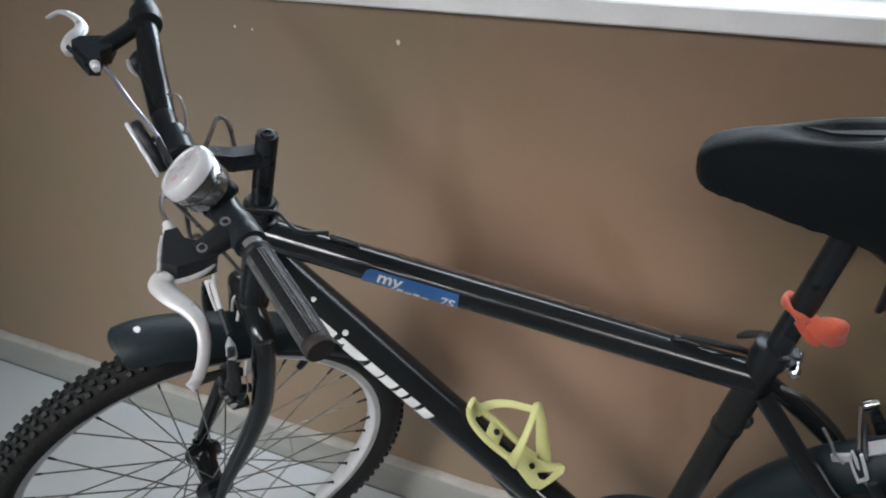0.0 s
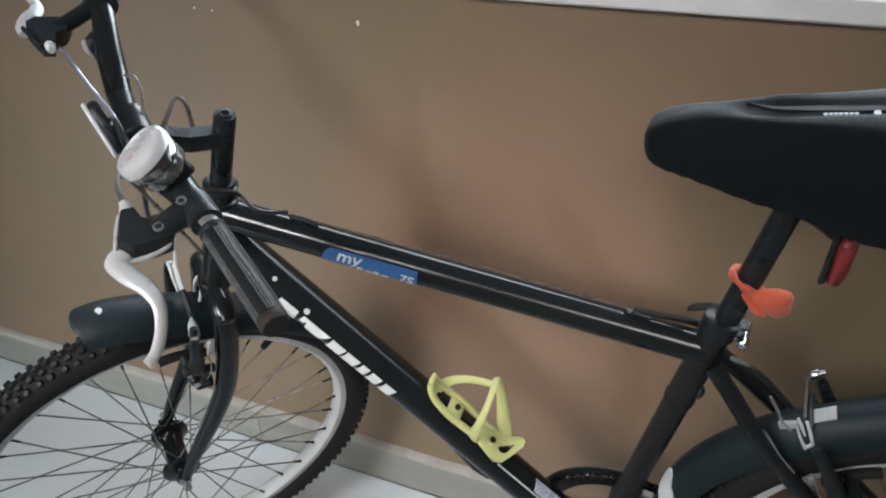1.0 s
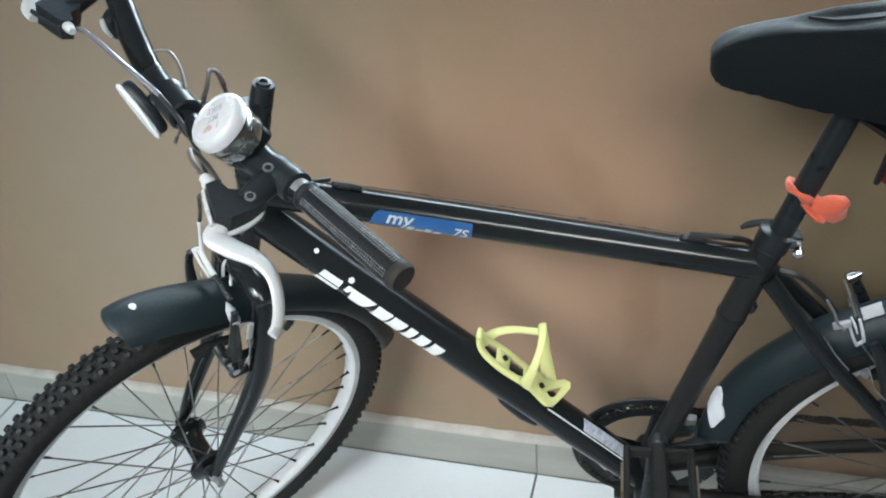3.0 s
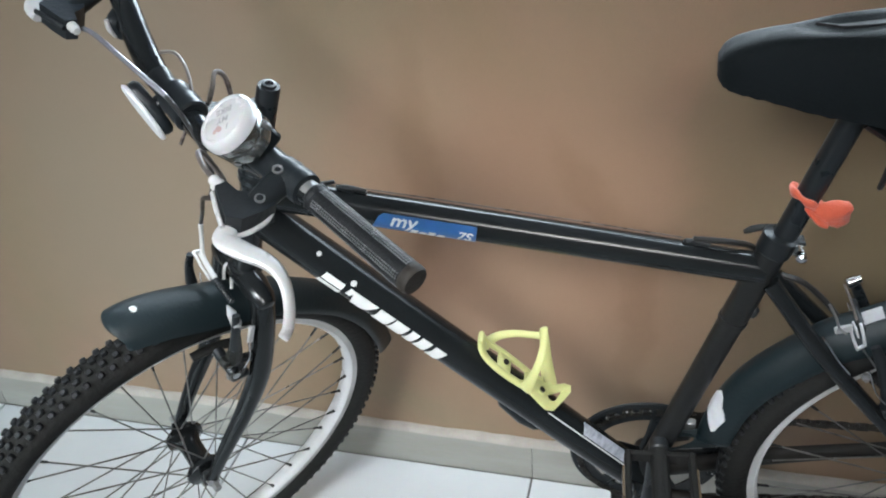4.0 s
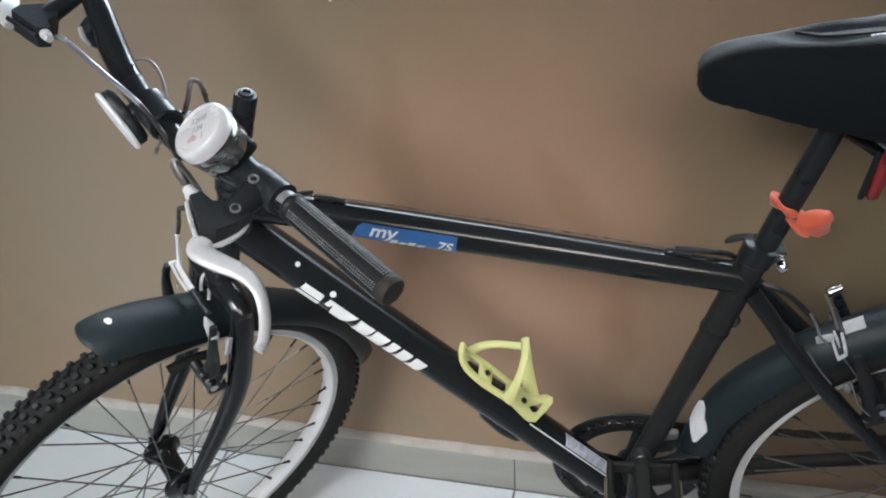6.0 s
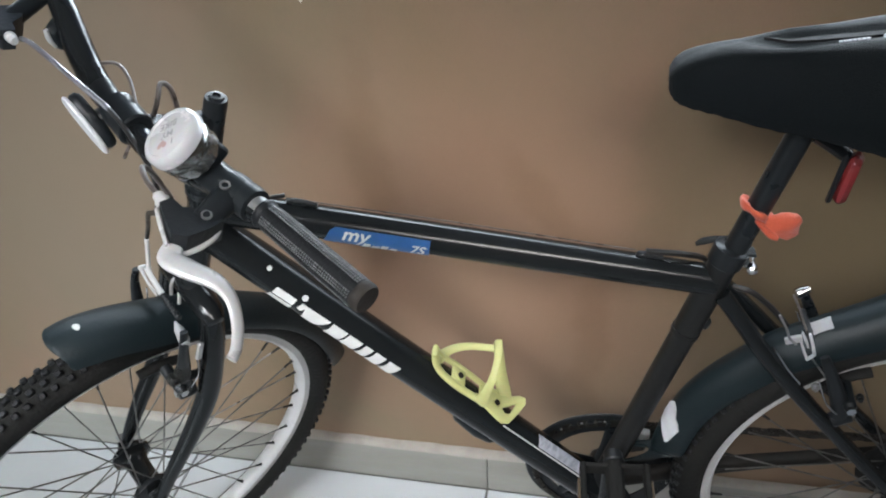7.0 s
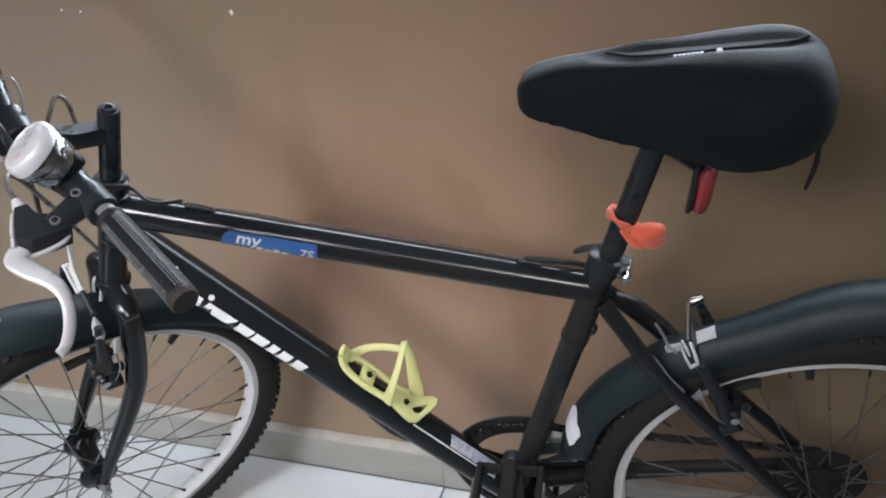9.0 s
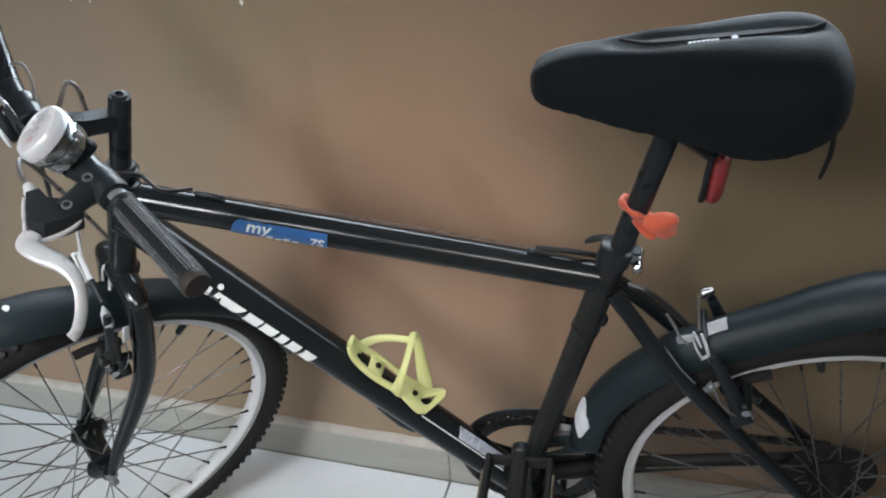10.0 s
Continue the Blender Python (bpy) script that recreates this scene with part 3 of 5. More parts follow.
letters = [block(0.0, 0.033, 0.001, 0.034, 0.0, 0.46), block(0.002, 0.033, 0.003, 0.032, 0.56, 1.0), block(0.039, 0.046, 0.041, 0.050, 0.58, 1.0),
           block(0.054, 0.070, 0.047, 0.085, 0.0, 1.0), block(0.088, 0.108, 0.089, 0.112), block(0.112, 0.132, 0.115, 0.136), block(0.138, 0.150, 0.141, 0.153),
           block(0.155, 0.171, 0.158, 0.174), block(0.177, 0.193, 0.180, 0.198)]
part("maker_print", decal(DTP, letters), WHITE_PRINT, bike, "white slanted maker's print on the down tube")
for s, arc, r in ((0.092, 0.020, 0.0032), (0.150, 0.0140, 0.0040)):
    ring = [(s + r * math.cos(a), arc + r * math.sin(a)) for a in (2 * math.pi * k / 14 for k in range(14))]
    dot = Mesh().rings([[DTP(u, w, -0.0004) for u, w in ring], [DTP(u, w, 0.0003) for u, w in ring]])
    part("white_dot", dot, WHITE_PRINT, bike)
part("frame_label", decal(wrapper(DT0, DT1, 0.0252), [[(0.546, 0.0215), (0.630, 0.0215), (0.634, 0.0385), (0.540, 0.0385)]]), LABEL, bike,
     "scratched silver label above the cranks")
# the tube's bright reflection by the label, painted as a thin white line
part("highlight_stripe", decal(wrapper(DT0, DT1, 0.0253), [[(0.480, 0.0182), (0.632, 0.0182), (0.632, 0.0200), (0.480, 0.0200)]]), WHITE_PRINT, bike)

TTP = wrapper(TT0, TT1, 0.0203)
part("blue_sticker", decal(TTP, [[(0.166, -0.0195), (0.265, -0.0195), (0.265, 0.0105), (0.155, 0.0105)], [(0.141, -0.014), (0.166, -0.0195), (0.155, 0.0105), (0.149, 0.006)]]),
     BLUE, bike, "blue sticker with white lettering on the top tube")


def words_on(place, body, size, s, arc, lean=0.0):
    bm = bmesh.new()
    verts, faces = text_mesh(body, size)
    vs = [bm.verts.new(v) for v in verts]
    for f in faces:
        if len(set(f)) == len(f) and bm.faces.get([vs[i] for i in f]) is None:
            bm.faces.new([vs[i] for i in f])
    for k in range(-9, 10):
        bmesh.ops.bisect_plane(bm, geom=bm.verts[:] + bm.edges[:] + bm.faces[:], plane_co=(0, k * 0.0011, 0), plane_no=(0, 1, 0))
    bm.verts.index_update()
    out = Mesh().add([place(s + v.co.x + lean * v.co.y, arc + v.co.y, 0.0004) for v in bm.verts], [tuple(v.index for v in f.verts) for f in bm.faces])
    bm.free()
    return out


part("sticker_word", words_on(TTP, "my", 0.0255, 0.180, 0.0025, 0.3), WHITE_PRINT, bike)
part("sticker_word", words_on(TTP, "7S", 0.0185, 0.252, -0.0055, 0.25), WHITE_PRINT, bike)
part("sticker_bar", decal(wrapper(TT0, TT1, 0.0203, 0.0009), [[(0.186 + 0.0105 * i, -0.0170), (0.1940 + 0.0105 * i, -0.0170), (0.1975 + 0.0105 * i, -0.0065 - 0.003 * (i % 2)), (0.1895 + 0.0105 * i, -0.0065 - 0.003 * (i % 2))] for i in range(4)]), WHITE_PRINT, bike)

# -- seat post, clamp, saddle
sp = Mesh().tube([(0.325, 0, 0.715), (0.394, 0, 0.955)], 0.0135, 18)
part("seat_post", sp, SATIN, bike, "black satin seat post")
axis_st = (ST1 - ST0).normalized()
clamp = Mesh().lathe([(0.0175, -0.012), (0.0200, -0.010), (0.0200, 0.012), (0.0165, 0.014)], ST1 + axis_st * 0.002, axis_st, 24)
cl = part("seat_clamp", clamp, SATIN, bike, "quick release seat clamp")
for dz in (0.006, -0.010):
    part("clamp_lug", Mesh().box((0.352, -0.002, 0.751 + dz), (0.018, 0.018, 0.0042), 0.0018, pose(0, 0, 0, 0, 10, 0).to_3x3()), SATIN, cl)
nut = Mesh().lathe([(0.0, -0.019), (0.0035, -0.019), (0.0060, -0.017), (0.0060, -0.009), (0.004, -0.008), (0.003, 0.02)], (0.359, -0.001, 0.7415), (0.15, 1, 0), 14)
part("clamp_nut", nut, CHROME, cl, "steel clamp nut")
ql = Mesh().tube(smooth([(0.334, 0.016, 0.762), (0.324, 0.014, 0.763), (0.314, 0.0125, 0.7625), (0.304, 0.012, 0.760), (0.2965, 0.012, 0.756)]), blend([0.0035, 0.0045, 0.0055, 0.0058, 0.0034]), 10, flat=0.45)
part("release_lever", ql, RUBBER, cl, "black quick release lever")


def saddle():
    """The covered saddle: sections from nose to tail with a sunken channel along the top."""
    xs = (0.2445, 0.250, 0.263, 0.29, 0.33, 0.37, 0.41, 0.45, 0.487, 0.516, 0.5345, 0.5425)
    ws = (0.008, 0.017, 0.024, 0.028, 0.035, 0.047, 0.064, 0.079, 0.085, 0.081, 0.066, 0.040)
    zt = (0.982, 0.992, 1.000, 1.007, 1.012, 1.016, 1.020, 1.025, 1.028, 1.026, 1.012, 0.990)
    zb = (0.967, 0.959, 0.953, 0.946, 0.938, 0.934, 0.929, 0.927, 0.933, 0.943, 0.955, 0.966)
    n = 4
    X, W, T, Bm = blend(xs, n), blend(ws, n), blend(zt, n), blend(zb, n)
    rings = []
    for i, x in enumerate(X):
        w, t, b = W[i], T[i], Bm[i]
        h = t - b
        ch = max(0.0, min(1.0, (x - 0.31) / 0.05, (0.522 - x) / 0.03))
        gw = 0.010 + 0.006 * ch
        half = [(0.0, t - 0.011 * ch), (0.45 * gw, t - 0.0105 * ch), (gw, t - 0.004 * ch), (gw + 0.2 * (w - gw), t - 0.001), (gw + 0.45 * (w - gw), t - 0.035 * h),
                (gw + 0.68 * (w - gw), t - 0.12 * h), (gw + 0.87 * (w - gw), t - 0.26 * h), (0.975 * w, t - 0.45 * h), (w, t - 0.64 * h),
                (0.97 * w, t - 0.84 * h), (0.90 * w, b + 0.0008 * math.sin(9 * i)), (0.70 * w, b + 0.010)]
        wob = 0.0012
        ring = [(x + wob * math.sin(31 * z + 7 * y), -y, z + wob * math.sin(47 * x + 23 * y)) for y, z in half]
        ring += [(x, y, z) for y, z in half[:0:-1]]
        ring = [(px, py + 0.010 * ch * max(0.0, (pz - b) / h - 0.35), pz - 0.22 * max(0.0, py - 0.012) * min(1.0, w / 0.06)) for px, py, pz in ring]
        rings.append(ring)
    return Mesh().rings(rings)


sd = part("saddle", saddle(), COVER, bike, "black saddle in a stretch cover with a sunken channel", angle=80)
groove = Mesh()
gx = [0.33 + 0.187 * k / 16 for k in range(17)]
groove.rings([[(x, 0.0065 - w, z), (x, 0.0065 - w * 0.6, z - 0.003), (x, 0.0065 + w * 0.6, z - 0.003), (x, 0.0065 + w, z)]
              for x in gx for z, w in [(1.0150 + (x - 0.33) * 0.085 - 0.0068 * min(1, (x - 0.325) / 0.03, (0.527 - x) / 0.02), 0.0042 * max(0.02, min(1, (x - 0.33) / 0.05, (0.5171 - x) / 0.04)))]])
part("saddle_groove", groove, GROOVE, sd)
badge = Mesh()
badge.plate([(0.0032 * math.cos(a), 0.0032 * math.sin(a)) for a in (2 * math.pi * k / 14 for k in range(14))], 0.0008, pose(0.4358, -0.0085, 1.0205, 6, -6, 0), 0.0002)
for i in range(7):
    badge.plate([(-0.0017, -0.0013), (0.0015, -0.0013), (0.0017, 0.0013), (-0.0015, 0.0013)], 0.0008, pose(0.396 + 0.0040 * i, -0.0085, 1.0155 + 0.00048 * i, 6, -6, 0))
part("saddle_print", badge, LABEL, sd, "small grey print")
strap = Mesh().tube(smooth([(0.522, -0.030, 0.950), (0.534, -0.024, 0.928), (0.537, -0.018, 0.900), (0.532, -0.0144, 0.868)]), blend([0.0030, 0.0036, 0.0036, 0.0024]), 8, flat=0.5)
part("cover_strap", strap, GROOVE, sd)
for y in (-0.022, 0.022):
    part("saddle_rail", Mesh().tube(smooth([(0.30, y * 0.6, 0.948), (0.35, y, 0.934), (0.45, y, 0.932), (0.50, y * 1.4, 0.945)]), 0.0035, 8), SATIN, sd)
part("saddle_clamp", Mesh().box((0.386, 0, 0.945), (0.034, 0.052, 0.03), 0.006), SATIN, sd)

rl = part("rear_reflector", Mesh().box((0.4345, -0.012, 0.8645), (0.014, 0.024, 0.058), 0.005, pose(0, 0, 0, 0, 7, -26).to_3x3()), RED, bike, "red reflector under the saddle")
part("reflector_back", Mesh().box((0.4262, -0.008, 0.8655), (0.006, 0.028, 0.060), 0.0025, pose(0, 0, 0, 0, 7, -26).to_3x3()), PLASTIC, rl)
part("reflector_bracket", Mesh().tube([(0.396, -0.002, 0.910), (0.412, -0.006, 0.901), (0.429, -0.01, 0.890)], 0.0095, 10, flat=0.8), SATIN, rl)

# -- wheels
RIM_R, TYRE_R = 0.2665, 0.337


def rim_meshes():
    prof = [(0.2770, -0.0125), (0.2735, -0.005), (0.2735, 0.005), (0.2770, 0.0125), (0.2800, 0.0142), (0.2800, -0.0142)]
    side = [(0.2801, 0.0141), (0.2890, 0.0144), (0.2894, 0.0124), (0.2860, 0.0095), (0.2860, -0.0095), (0.2894, -0.0124), (0.2890, -0.0144), (0.2801, -0.0141)]
    return (Mesh().lathe(prof, seg=96, loop=True).mesh("rim"), Mesh().lathe(side, seg=96, loop=True).mesh("brake_track"))


def tyre_mesh():
    prof = []
    for k in range(15):
        a = radians(-122 + 244 * k / 14)
        prof.append((0.3070 + 0.0230 * math.cos(a), 0.0268 * math.sin(a)))
    prof += [(0.2890, 0.0125), (0.2890, -0.0125)]
    return Mesh().lathe(prof, seg=96, loop=True).mesh("tyre", 60)


def knob_mesh(wear=0.0):
    """Rows of rubber blocks round the tyre; wear: how far they are rubbed down, in metres."""
    mb, n = Mesh(), 112
    for k in range(n):
        for row, (tilt, size) in enumerate(((-36, (0.0085, 0.0085, 0.0070)), (-12, (0.0090, 0.0080, 0.0060)), (12, (0.0090, 0.0080, 0.0060)), (36, (0.0085, 0.0085, 0.0070)))):
            ang = 2 * math.pi * (k + (0.5 if row in (0, 2) else 0.0) * (1 if k % 2 else 0.8)) / n
            t = radians(tilt)
            rad, y = 0.3070 + (0.0250 - wear) * math.cos(t), (0.0282 - wear) * math.sin(t)
            spin = Matrix.Rotation(ang, 3, "Y")
            turn = spin @ Matrix.Rotation(-t, 3, "X")
            mb.box(spin @ Vector((0, y, rad)), size, 0.0015, turn)
    return mb.mesh("tread")


def spoke_mesh(flange_y, twist):
    a = radians(twist)
    hub, rimp = Vector((0.0185 * math.sin(a), flange_y, 0.0185 * math.cos(a))), Vector((0, flange_y * 0.08, 0.276))
    return Mesh().tube([hub, mix3(hub, rimp, 0.955)], 0.00115, 6).mesh("spoke")


def nipple_mesh(flange_y, twist):
    a = radians(twist)
    hub, rimp = Vector((0.0185 * math.sin(a), flange_y, 0.0185 * math.cos(a))), Vector((0, flange_y * 0.08, 0.2745))
    return Mesh().tube([mix3(hub, rimp, 0.93), mix3(hub, rimp, 0.94), mix3(hub, rimp, 0.985), rimp], (0.0012, 0.0018, 0.0020, 0.0034), 8).mesh("nipple")


RIM_ME, TRACK_ME = rim_meshes()
TYRE_ME, TREADS = tyre_mesh(), (knob_mesh(), knob_mesh(0.0027))
SPOKES = [(spoke_mesh(y, w), nipple_mesh(y, w)) for y, w in ((-0.034, 52), (0.034, -52), (-0.034, -52), (0.034, 52))]


def wheel(name, at, rear=False):
    w = group_of(name, bike, at)
    part("tyre", TYRE_ME, RUBBER, w, "black knobbly mountain tyre")
    tagged(part("tread", TREADS[rear], KNOB, w), kind="stuff")
    part("rim", RIM_ME, RIM_DARK if rear else RIM, w, "worn off-white rim with its bed shaded darker" if rear else "white rim with dark spoke nipples")
    part("brake_track", TRACK_ME, RIM_WORN if rear else RIM_SIDE, w)
    for k in range(36):
        m = Matrix.Rotation(2 * math.pi * (k + 0.3) / 36, 4, "Y")
        s, nip = SPOKES[k % 4]
        part("spoke", s, SPOKE, w, at=m)
        part("nipple", nip, NIPPLE, w, at=m)
    hub = Mesh()
    if rear:
        hub.lathe([(0.004, -0.062), (0.010, -0.060), (0.012, -0.040), (0.023, -0.033), (0.024, -0.030), (0.017, -0.026), (0.015, 0.0), (0.017, 0.02), (0.030, 0.028), (0.030, 0.033), (0.012, 0.036), (0.010, 0.062), (0.004, 0.064)], seg=28)
        part("hub", hub, RUBBER, w)
        cas = Mesh()
        for i, (r, y) in enumerate(((0.062, 0.0345), (0.054, 0.039), (0.047, 0.0435), (0.041, 0.048), (0.036, 0.0525), (0.032, 0.057))):
            n = 40 - 4 * i
            out = [((r + (0.0015 if k % 2 else -0.0015)) * math.cos(2 * math.pi * k / n), (r + (0.0015 if k % 2 else -0.0015)) * math.sin(2 * math.pi * k / n)) for k in range(n)]
            cas.plate(out, 0.002, pose(0, y, 0, 90))
        part("sprockets", cas, CHAIN, w, "dark oily sprocket cluster")
        part("spoke_guard", Mesh().lathe([(0.030, 0.031), (0.062, 0.0295), (0.064, 0.0310), (0.062, 0.0325), (0.030, 0.0335)], seg=48, loop=True), RUBBER, w)
    else:
        half = [(0.0168, 0.0), (0.0166, 0.010), (0.0178, 0.020), (0.0210, 0.026), (0.0285, 0.030), (0.0298, 0.034), (0.0284, 0.039), (0.0200, 0.0415), (0.0140, 0.043), (0.0110, 0.050), (0.0085, 0.052), (0.0085, 0.058), (0.004, 0.060)]
        hub.lathe([(r, -y) for r, y in half[:0:-1]] + half, seg=28)
        part("hub", hub, FRAME, w, "black front hub")
        part("spoke_reflector", Mesh().box((0, 0, 0.250), (0.074, 0.011, 0.026), 0.004), REFLEX, w, "orange reflector between the spokes", Matrix.Rotation(radians(-171), 4, "Y"))
    valve = Mesh().tube([(0, 0, 0.276), (0, 0, 0.266), (0, 0, 0.264), (0, 0, 0.249)], (0.004, 0.004, 0.0058, 0.005), 8)
    part("valve", valve, PLASTIC, w, at=Matrix.Rotation(radians(-12 if rear else 31), 4, "Y"))
    return w


wheel("front_wheel", STEER @ Matrix.Translation(HUB))
wheel("rear_wheel", Matrix.Translation(REAR) @ Matrix.Scale(0.974, 4), True)


# -- mudguards
def mudguard(points, half, drop, thick=0.0022, nose=0, lean=0.0):
    """A rounded gutter along points of its crown in the wheel's plane; half: half widths."""
    pts = smooth(points, 5)
    pts = [p + Vector((0, lean * max(0.0, 1 - i / 25), 0)) for i, p in enumerate(pts)]
    hw = blend(half, 5)
    rings, full = [], drop
    for i, p in enumerate(pts):
        drop = full * min(1.0, hw[i] / 0.036) ** 1.6 * (0.74 + 0.26 * i / nose) if i < nose else full
        t = (pts[min(i + 1, len(pts) - 1)] - pts[max(i - 1, 0)]).normalized()
        up = Vector((-t.z, 0, t.x))
        if up.z < 0 and abs(t.x) > 0.2:
            up = -up
        outer, inner = [], []
        for k in range(13):
            a = radians(-80 + 160 * k / 12)
            s, c = math.sin(a), math.cos(a)
            base = p + Vector((0, 1, 0)) * (hw[i] * s / math.sin(radians(80)))
            outer.append(base - up * drop * (1 - c))
            inner.append(base * 1.0 - up * (drop * (1 - c) + thick) - Vector((0, 1, 0)) * (s * thick))
        rings.append(outer + inner[::-1])
    return Mesh().rings(rings)


def arc_points(centre, radii, angles):
    """Angles in degrees from straight up, + to the front."""
    return [Vector(centre) + Vector((-r * math.sin(radians(a)), 0, r * math.cos(radians(a)))) for r, a in zip(radii, angles)]


fg = part("front_mudguard", mudguard(arc_points(GUARD, (0.396, 0.3985, 0.4000, 0.3985, 0.391, 0.379, 0.368, 0.361, 0.358, 0.359, 0.360, 0.363, 0.370), (20.6, 20.2, 19.0, 15.5, 10, 3, -6, -18, -30, -40, -52, -64, -73)),
                                     (0.025, 0.031, 0.0355, 0.038, 0.039, 0.039, 0.037, 0.034, 0.032, 0.030, 0.029, 0.027, 0.016), 0.038, nose=26, lean=0.004), FENDER, bike, "black plastic front mudguard with white dots", STEER, angle=60)
for a, r, y in ((15.3, 0.3975, 0.003),):
    m = Matrix.Translation(GUARD) @ Matrix.Rotation(radians(-a), 4, "Y") @ pose(0, y, r - 0.0012, 0 if y > -0.01 else 24, 0, 0)
    part("rivet", Mesh().lathe([(0.0058, 0.0), (0.0056, 0.0014), (0.003, 0.0022), (0.0, 0.0024)], seg=16, axis=(0, 0, 1)), WHITE_PRINT, fg, "white plastic rivet", m)

rg = part("rear_mudguard", mudguard(arc_points(REAR, (0.360, 0.3625, 0.3655, 0.371, 0.3695, 0.3635, 0.3560, 0.3580, 0.3730, 0.3875, 0.395, 0.398), (80.5, 79.5, 76, 65, 54, 40, 30, 20, 10, 0, -16, -40)),
                                    (0.012, 0.019, 0.025, 0.028, 0.030, 0.032, 0.033, 0.036, 0.038, 0.039, 0.039, 0.036), 0.046), FENDER, bike, "black plastic rear mudguard with pale tape", angle=60)


def on_tip(deg, turn, out=0.0):
    """A place on the outer face of the rear mudguard's lower end: angle round the wheel, turn from its crown to the near side."""
    k = max(0.0, (deg - 65) / 11)
    r, half = 0.371 - 0.0055 * k, 0.028 - 0.003 * k
    y = half * math.sin(radians(turn)) * 1.0154
    r += out - 0.046 * (1 - math.cos(radians(turn)))
    return Vector((REAR.x - r * math.sin(radians(deg)), y + out * math.sin(radians(turn)), REAR.z + r * math.cos(radians(deg))))


tape, torn = Mesh(), (((65.5, 10), (64.0, -6)), ((68.0, 8), (64.6, -24)), ((70.0, -2), (66.6, -36)), ((70.8, -14), (67.4, -46)), ((72.3, -28), (69.0, -54)), ((74.0, -42), (73.4, -47)))
skin = [[on_tip(a + (c - a) * j / 5, b + (d - b) * j / 5, lift) for j in range(6)] for lift in (0.0004, 0.0018) for (a, b), (c, d) in torn]
tape.rings([skin[i] + skin[i + 6][::-1] for i in range(6)])
ft = Mesh()
fm = Matrix.Translation(GUARD) @ Matrix.Rotation(radians(11.5), 4, "Y")
ft.rings([[fm @ Vector((x, y, 0.3592 - 0.036 * (1 - math.cos(math.asin(min(1, -y / 0.036)))) + dz)) for x in (-0.008, 0.008)] + [fm @ Vector((x, y, 0.3585 - 0.036 * (1 - math.cos(math.asin(min(1, -y / 0.036)))) + dz)) for x in (0.008, -0.008)] for y, dz in ((-0.001, 0.0), (-0.007, 0.0), (-0.013, 0.0), (-0.019, 0.0))])
part("mudguard_patch", ft, TAPE, fg, "white patch on the mudguard")
part("reflective_tape", tape, TAPE, rg, "pale reflective tape on the mudguard's tip")

# -- fork
crown = Mesh()
crown.tube([st(0.002, l, u) for l, u in ((-0.0625, -0.303), (-0.059, -0.301), (-0.050, -0.296), (-0.03, -0.292), (0.03, -0.292), (0.050, -0.296), (0.059, -0.301), (0.0625, -0.303))], (0.008, 0.0135, 0.0168, 0.018, 0.018, 0.0168, 0.0135, 0.008), 16)
crown.lathe([(0.017, -0.294), (0.019, -0.289), (0.0225, -0.284), (0.0225, -0.279), (0.019, -0.276)], axis=(0, 0, 1), seg=24)
fk = part("fork_crown", crown, FRAME, bike, "glossy black fork crown", STEER)
for side in (-1, 1):
    leg = Mesh().tube(smooth([st(0.002, side * 0.0475, -0.297), st(-0.002, side * 0.0525, -0.33), st(-0.006, side * 0.057, -0.40), st(-0.004, side * 0.059, -0.45), st(0.008, side * 0.059, -0.51), st(0.024, side * 0.058, -0.57), st(0.037, side * 0.056, -0.622), st(0.045, side * 0.054, -0.666)]),
                      blend([0.0165, 0.0165, 0.0158, 0.0150, 0.0135, 0.0116, 0.0100, 0.0090]), 16)
    lg = part("fork_leg", leg, FRAME, bike, "", STEER)
    lug = Mesh().plate([(-0.014, 0.018), (0.010, 0.018), (0.013, -0.004), (0.008, -0.016), (-0.008, -0.016), (-0.013, -0.004)], 0.006, Matrix.Translation(HUB + Vector((0, -side * 0.0505 + 0.003, 0))) @ pose(0, 0, 0, 90), 0.0015)
    part("fork_end", lug, FRAME, bike, "", STEER)
    axn = Mesh().lathe([(0.0095, 0.0), (0.0095, 0.008), (0.0062, 0.010), (0.0062, 0.021), (0.0, 0.0215)], HUB + Vector((0, -side * 0.0535, 0)), (0, -side, 0), 6)
    part("axle_nut", axn, ALLOY, bike, "", STEER)

# -- headset and stem
hs = Mesh().lathe([(0.018, -0.140), (0.0225, -0.138), (0.0225, -0.131), (0.0195, -0.129), (0.0195, -0.124), (0.0215, -0.122), (0.0215, -0.113), (0.018, -0.111), (0.0165, -0.106)], axis=(0, 0, 1), seg=24)
part("headset", hs, SATIN, bike, "", STEER)
sm = Mesh()
sm.lathe([(0.0128, -0.125), (0.0130, -0.013), (0.0120, -0.0095), (0.0085, -0.0095), (0.0080, -0.0065), (0.0048, -0.0062), (0.0045, -0.012), (0.0, -0.012)], axis=(0, 0, 1), seg=24)
sm.rings([[st(f, l, u) for l, u in ((-0.009, -0.051), (0.009, -0.051), (0.0112, -0.047), (0.0112, -0.033), (0.009, -0.029), (-0.009, -0.029), (-0.0112, -0.033), (-0.0112, -0.047))] for f in (0.004, 0.04)] +
         [[st(f, l, u) for l, u in ((-0.009, -0.040), (0.009, -0.040), (0.0112, -0.036), (0.0112, -0.021), (0.009, -0.017), (-0.009, -0.017), (-0.0112, -0.021), (-0.0112, -0.036))] for f in (0.088,)])
sm.lathe([(0.016, -0.022), (0.0185, -0.020), (0.0185, 0.020), (0.016, 0.022)], st(0.100, 0, -0.014), (0, 1, 0), 22)
stem = part("stem", sm, SATIN, bike, "black quill stem", STEER)
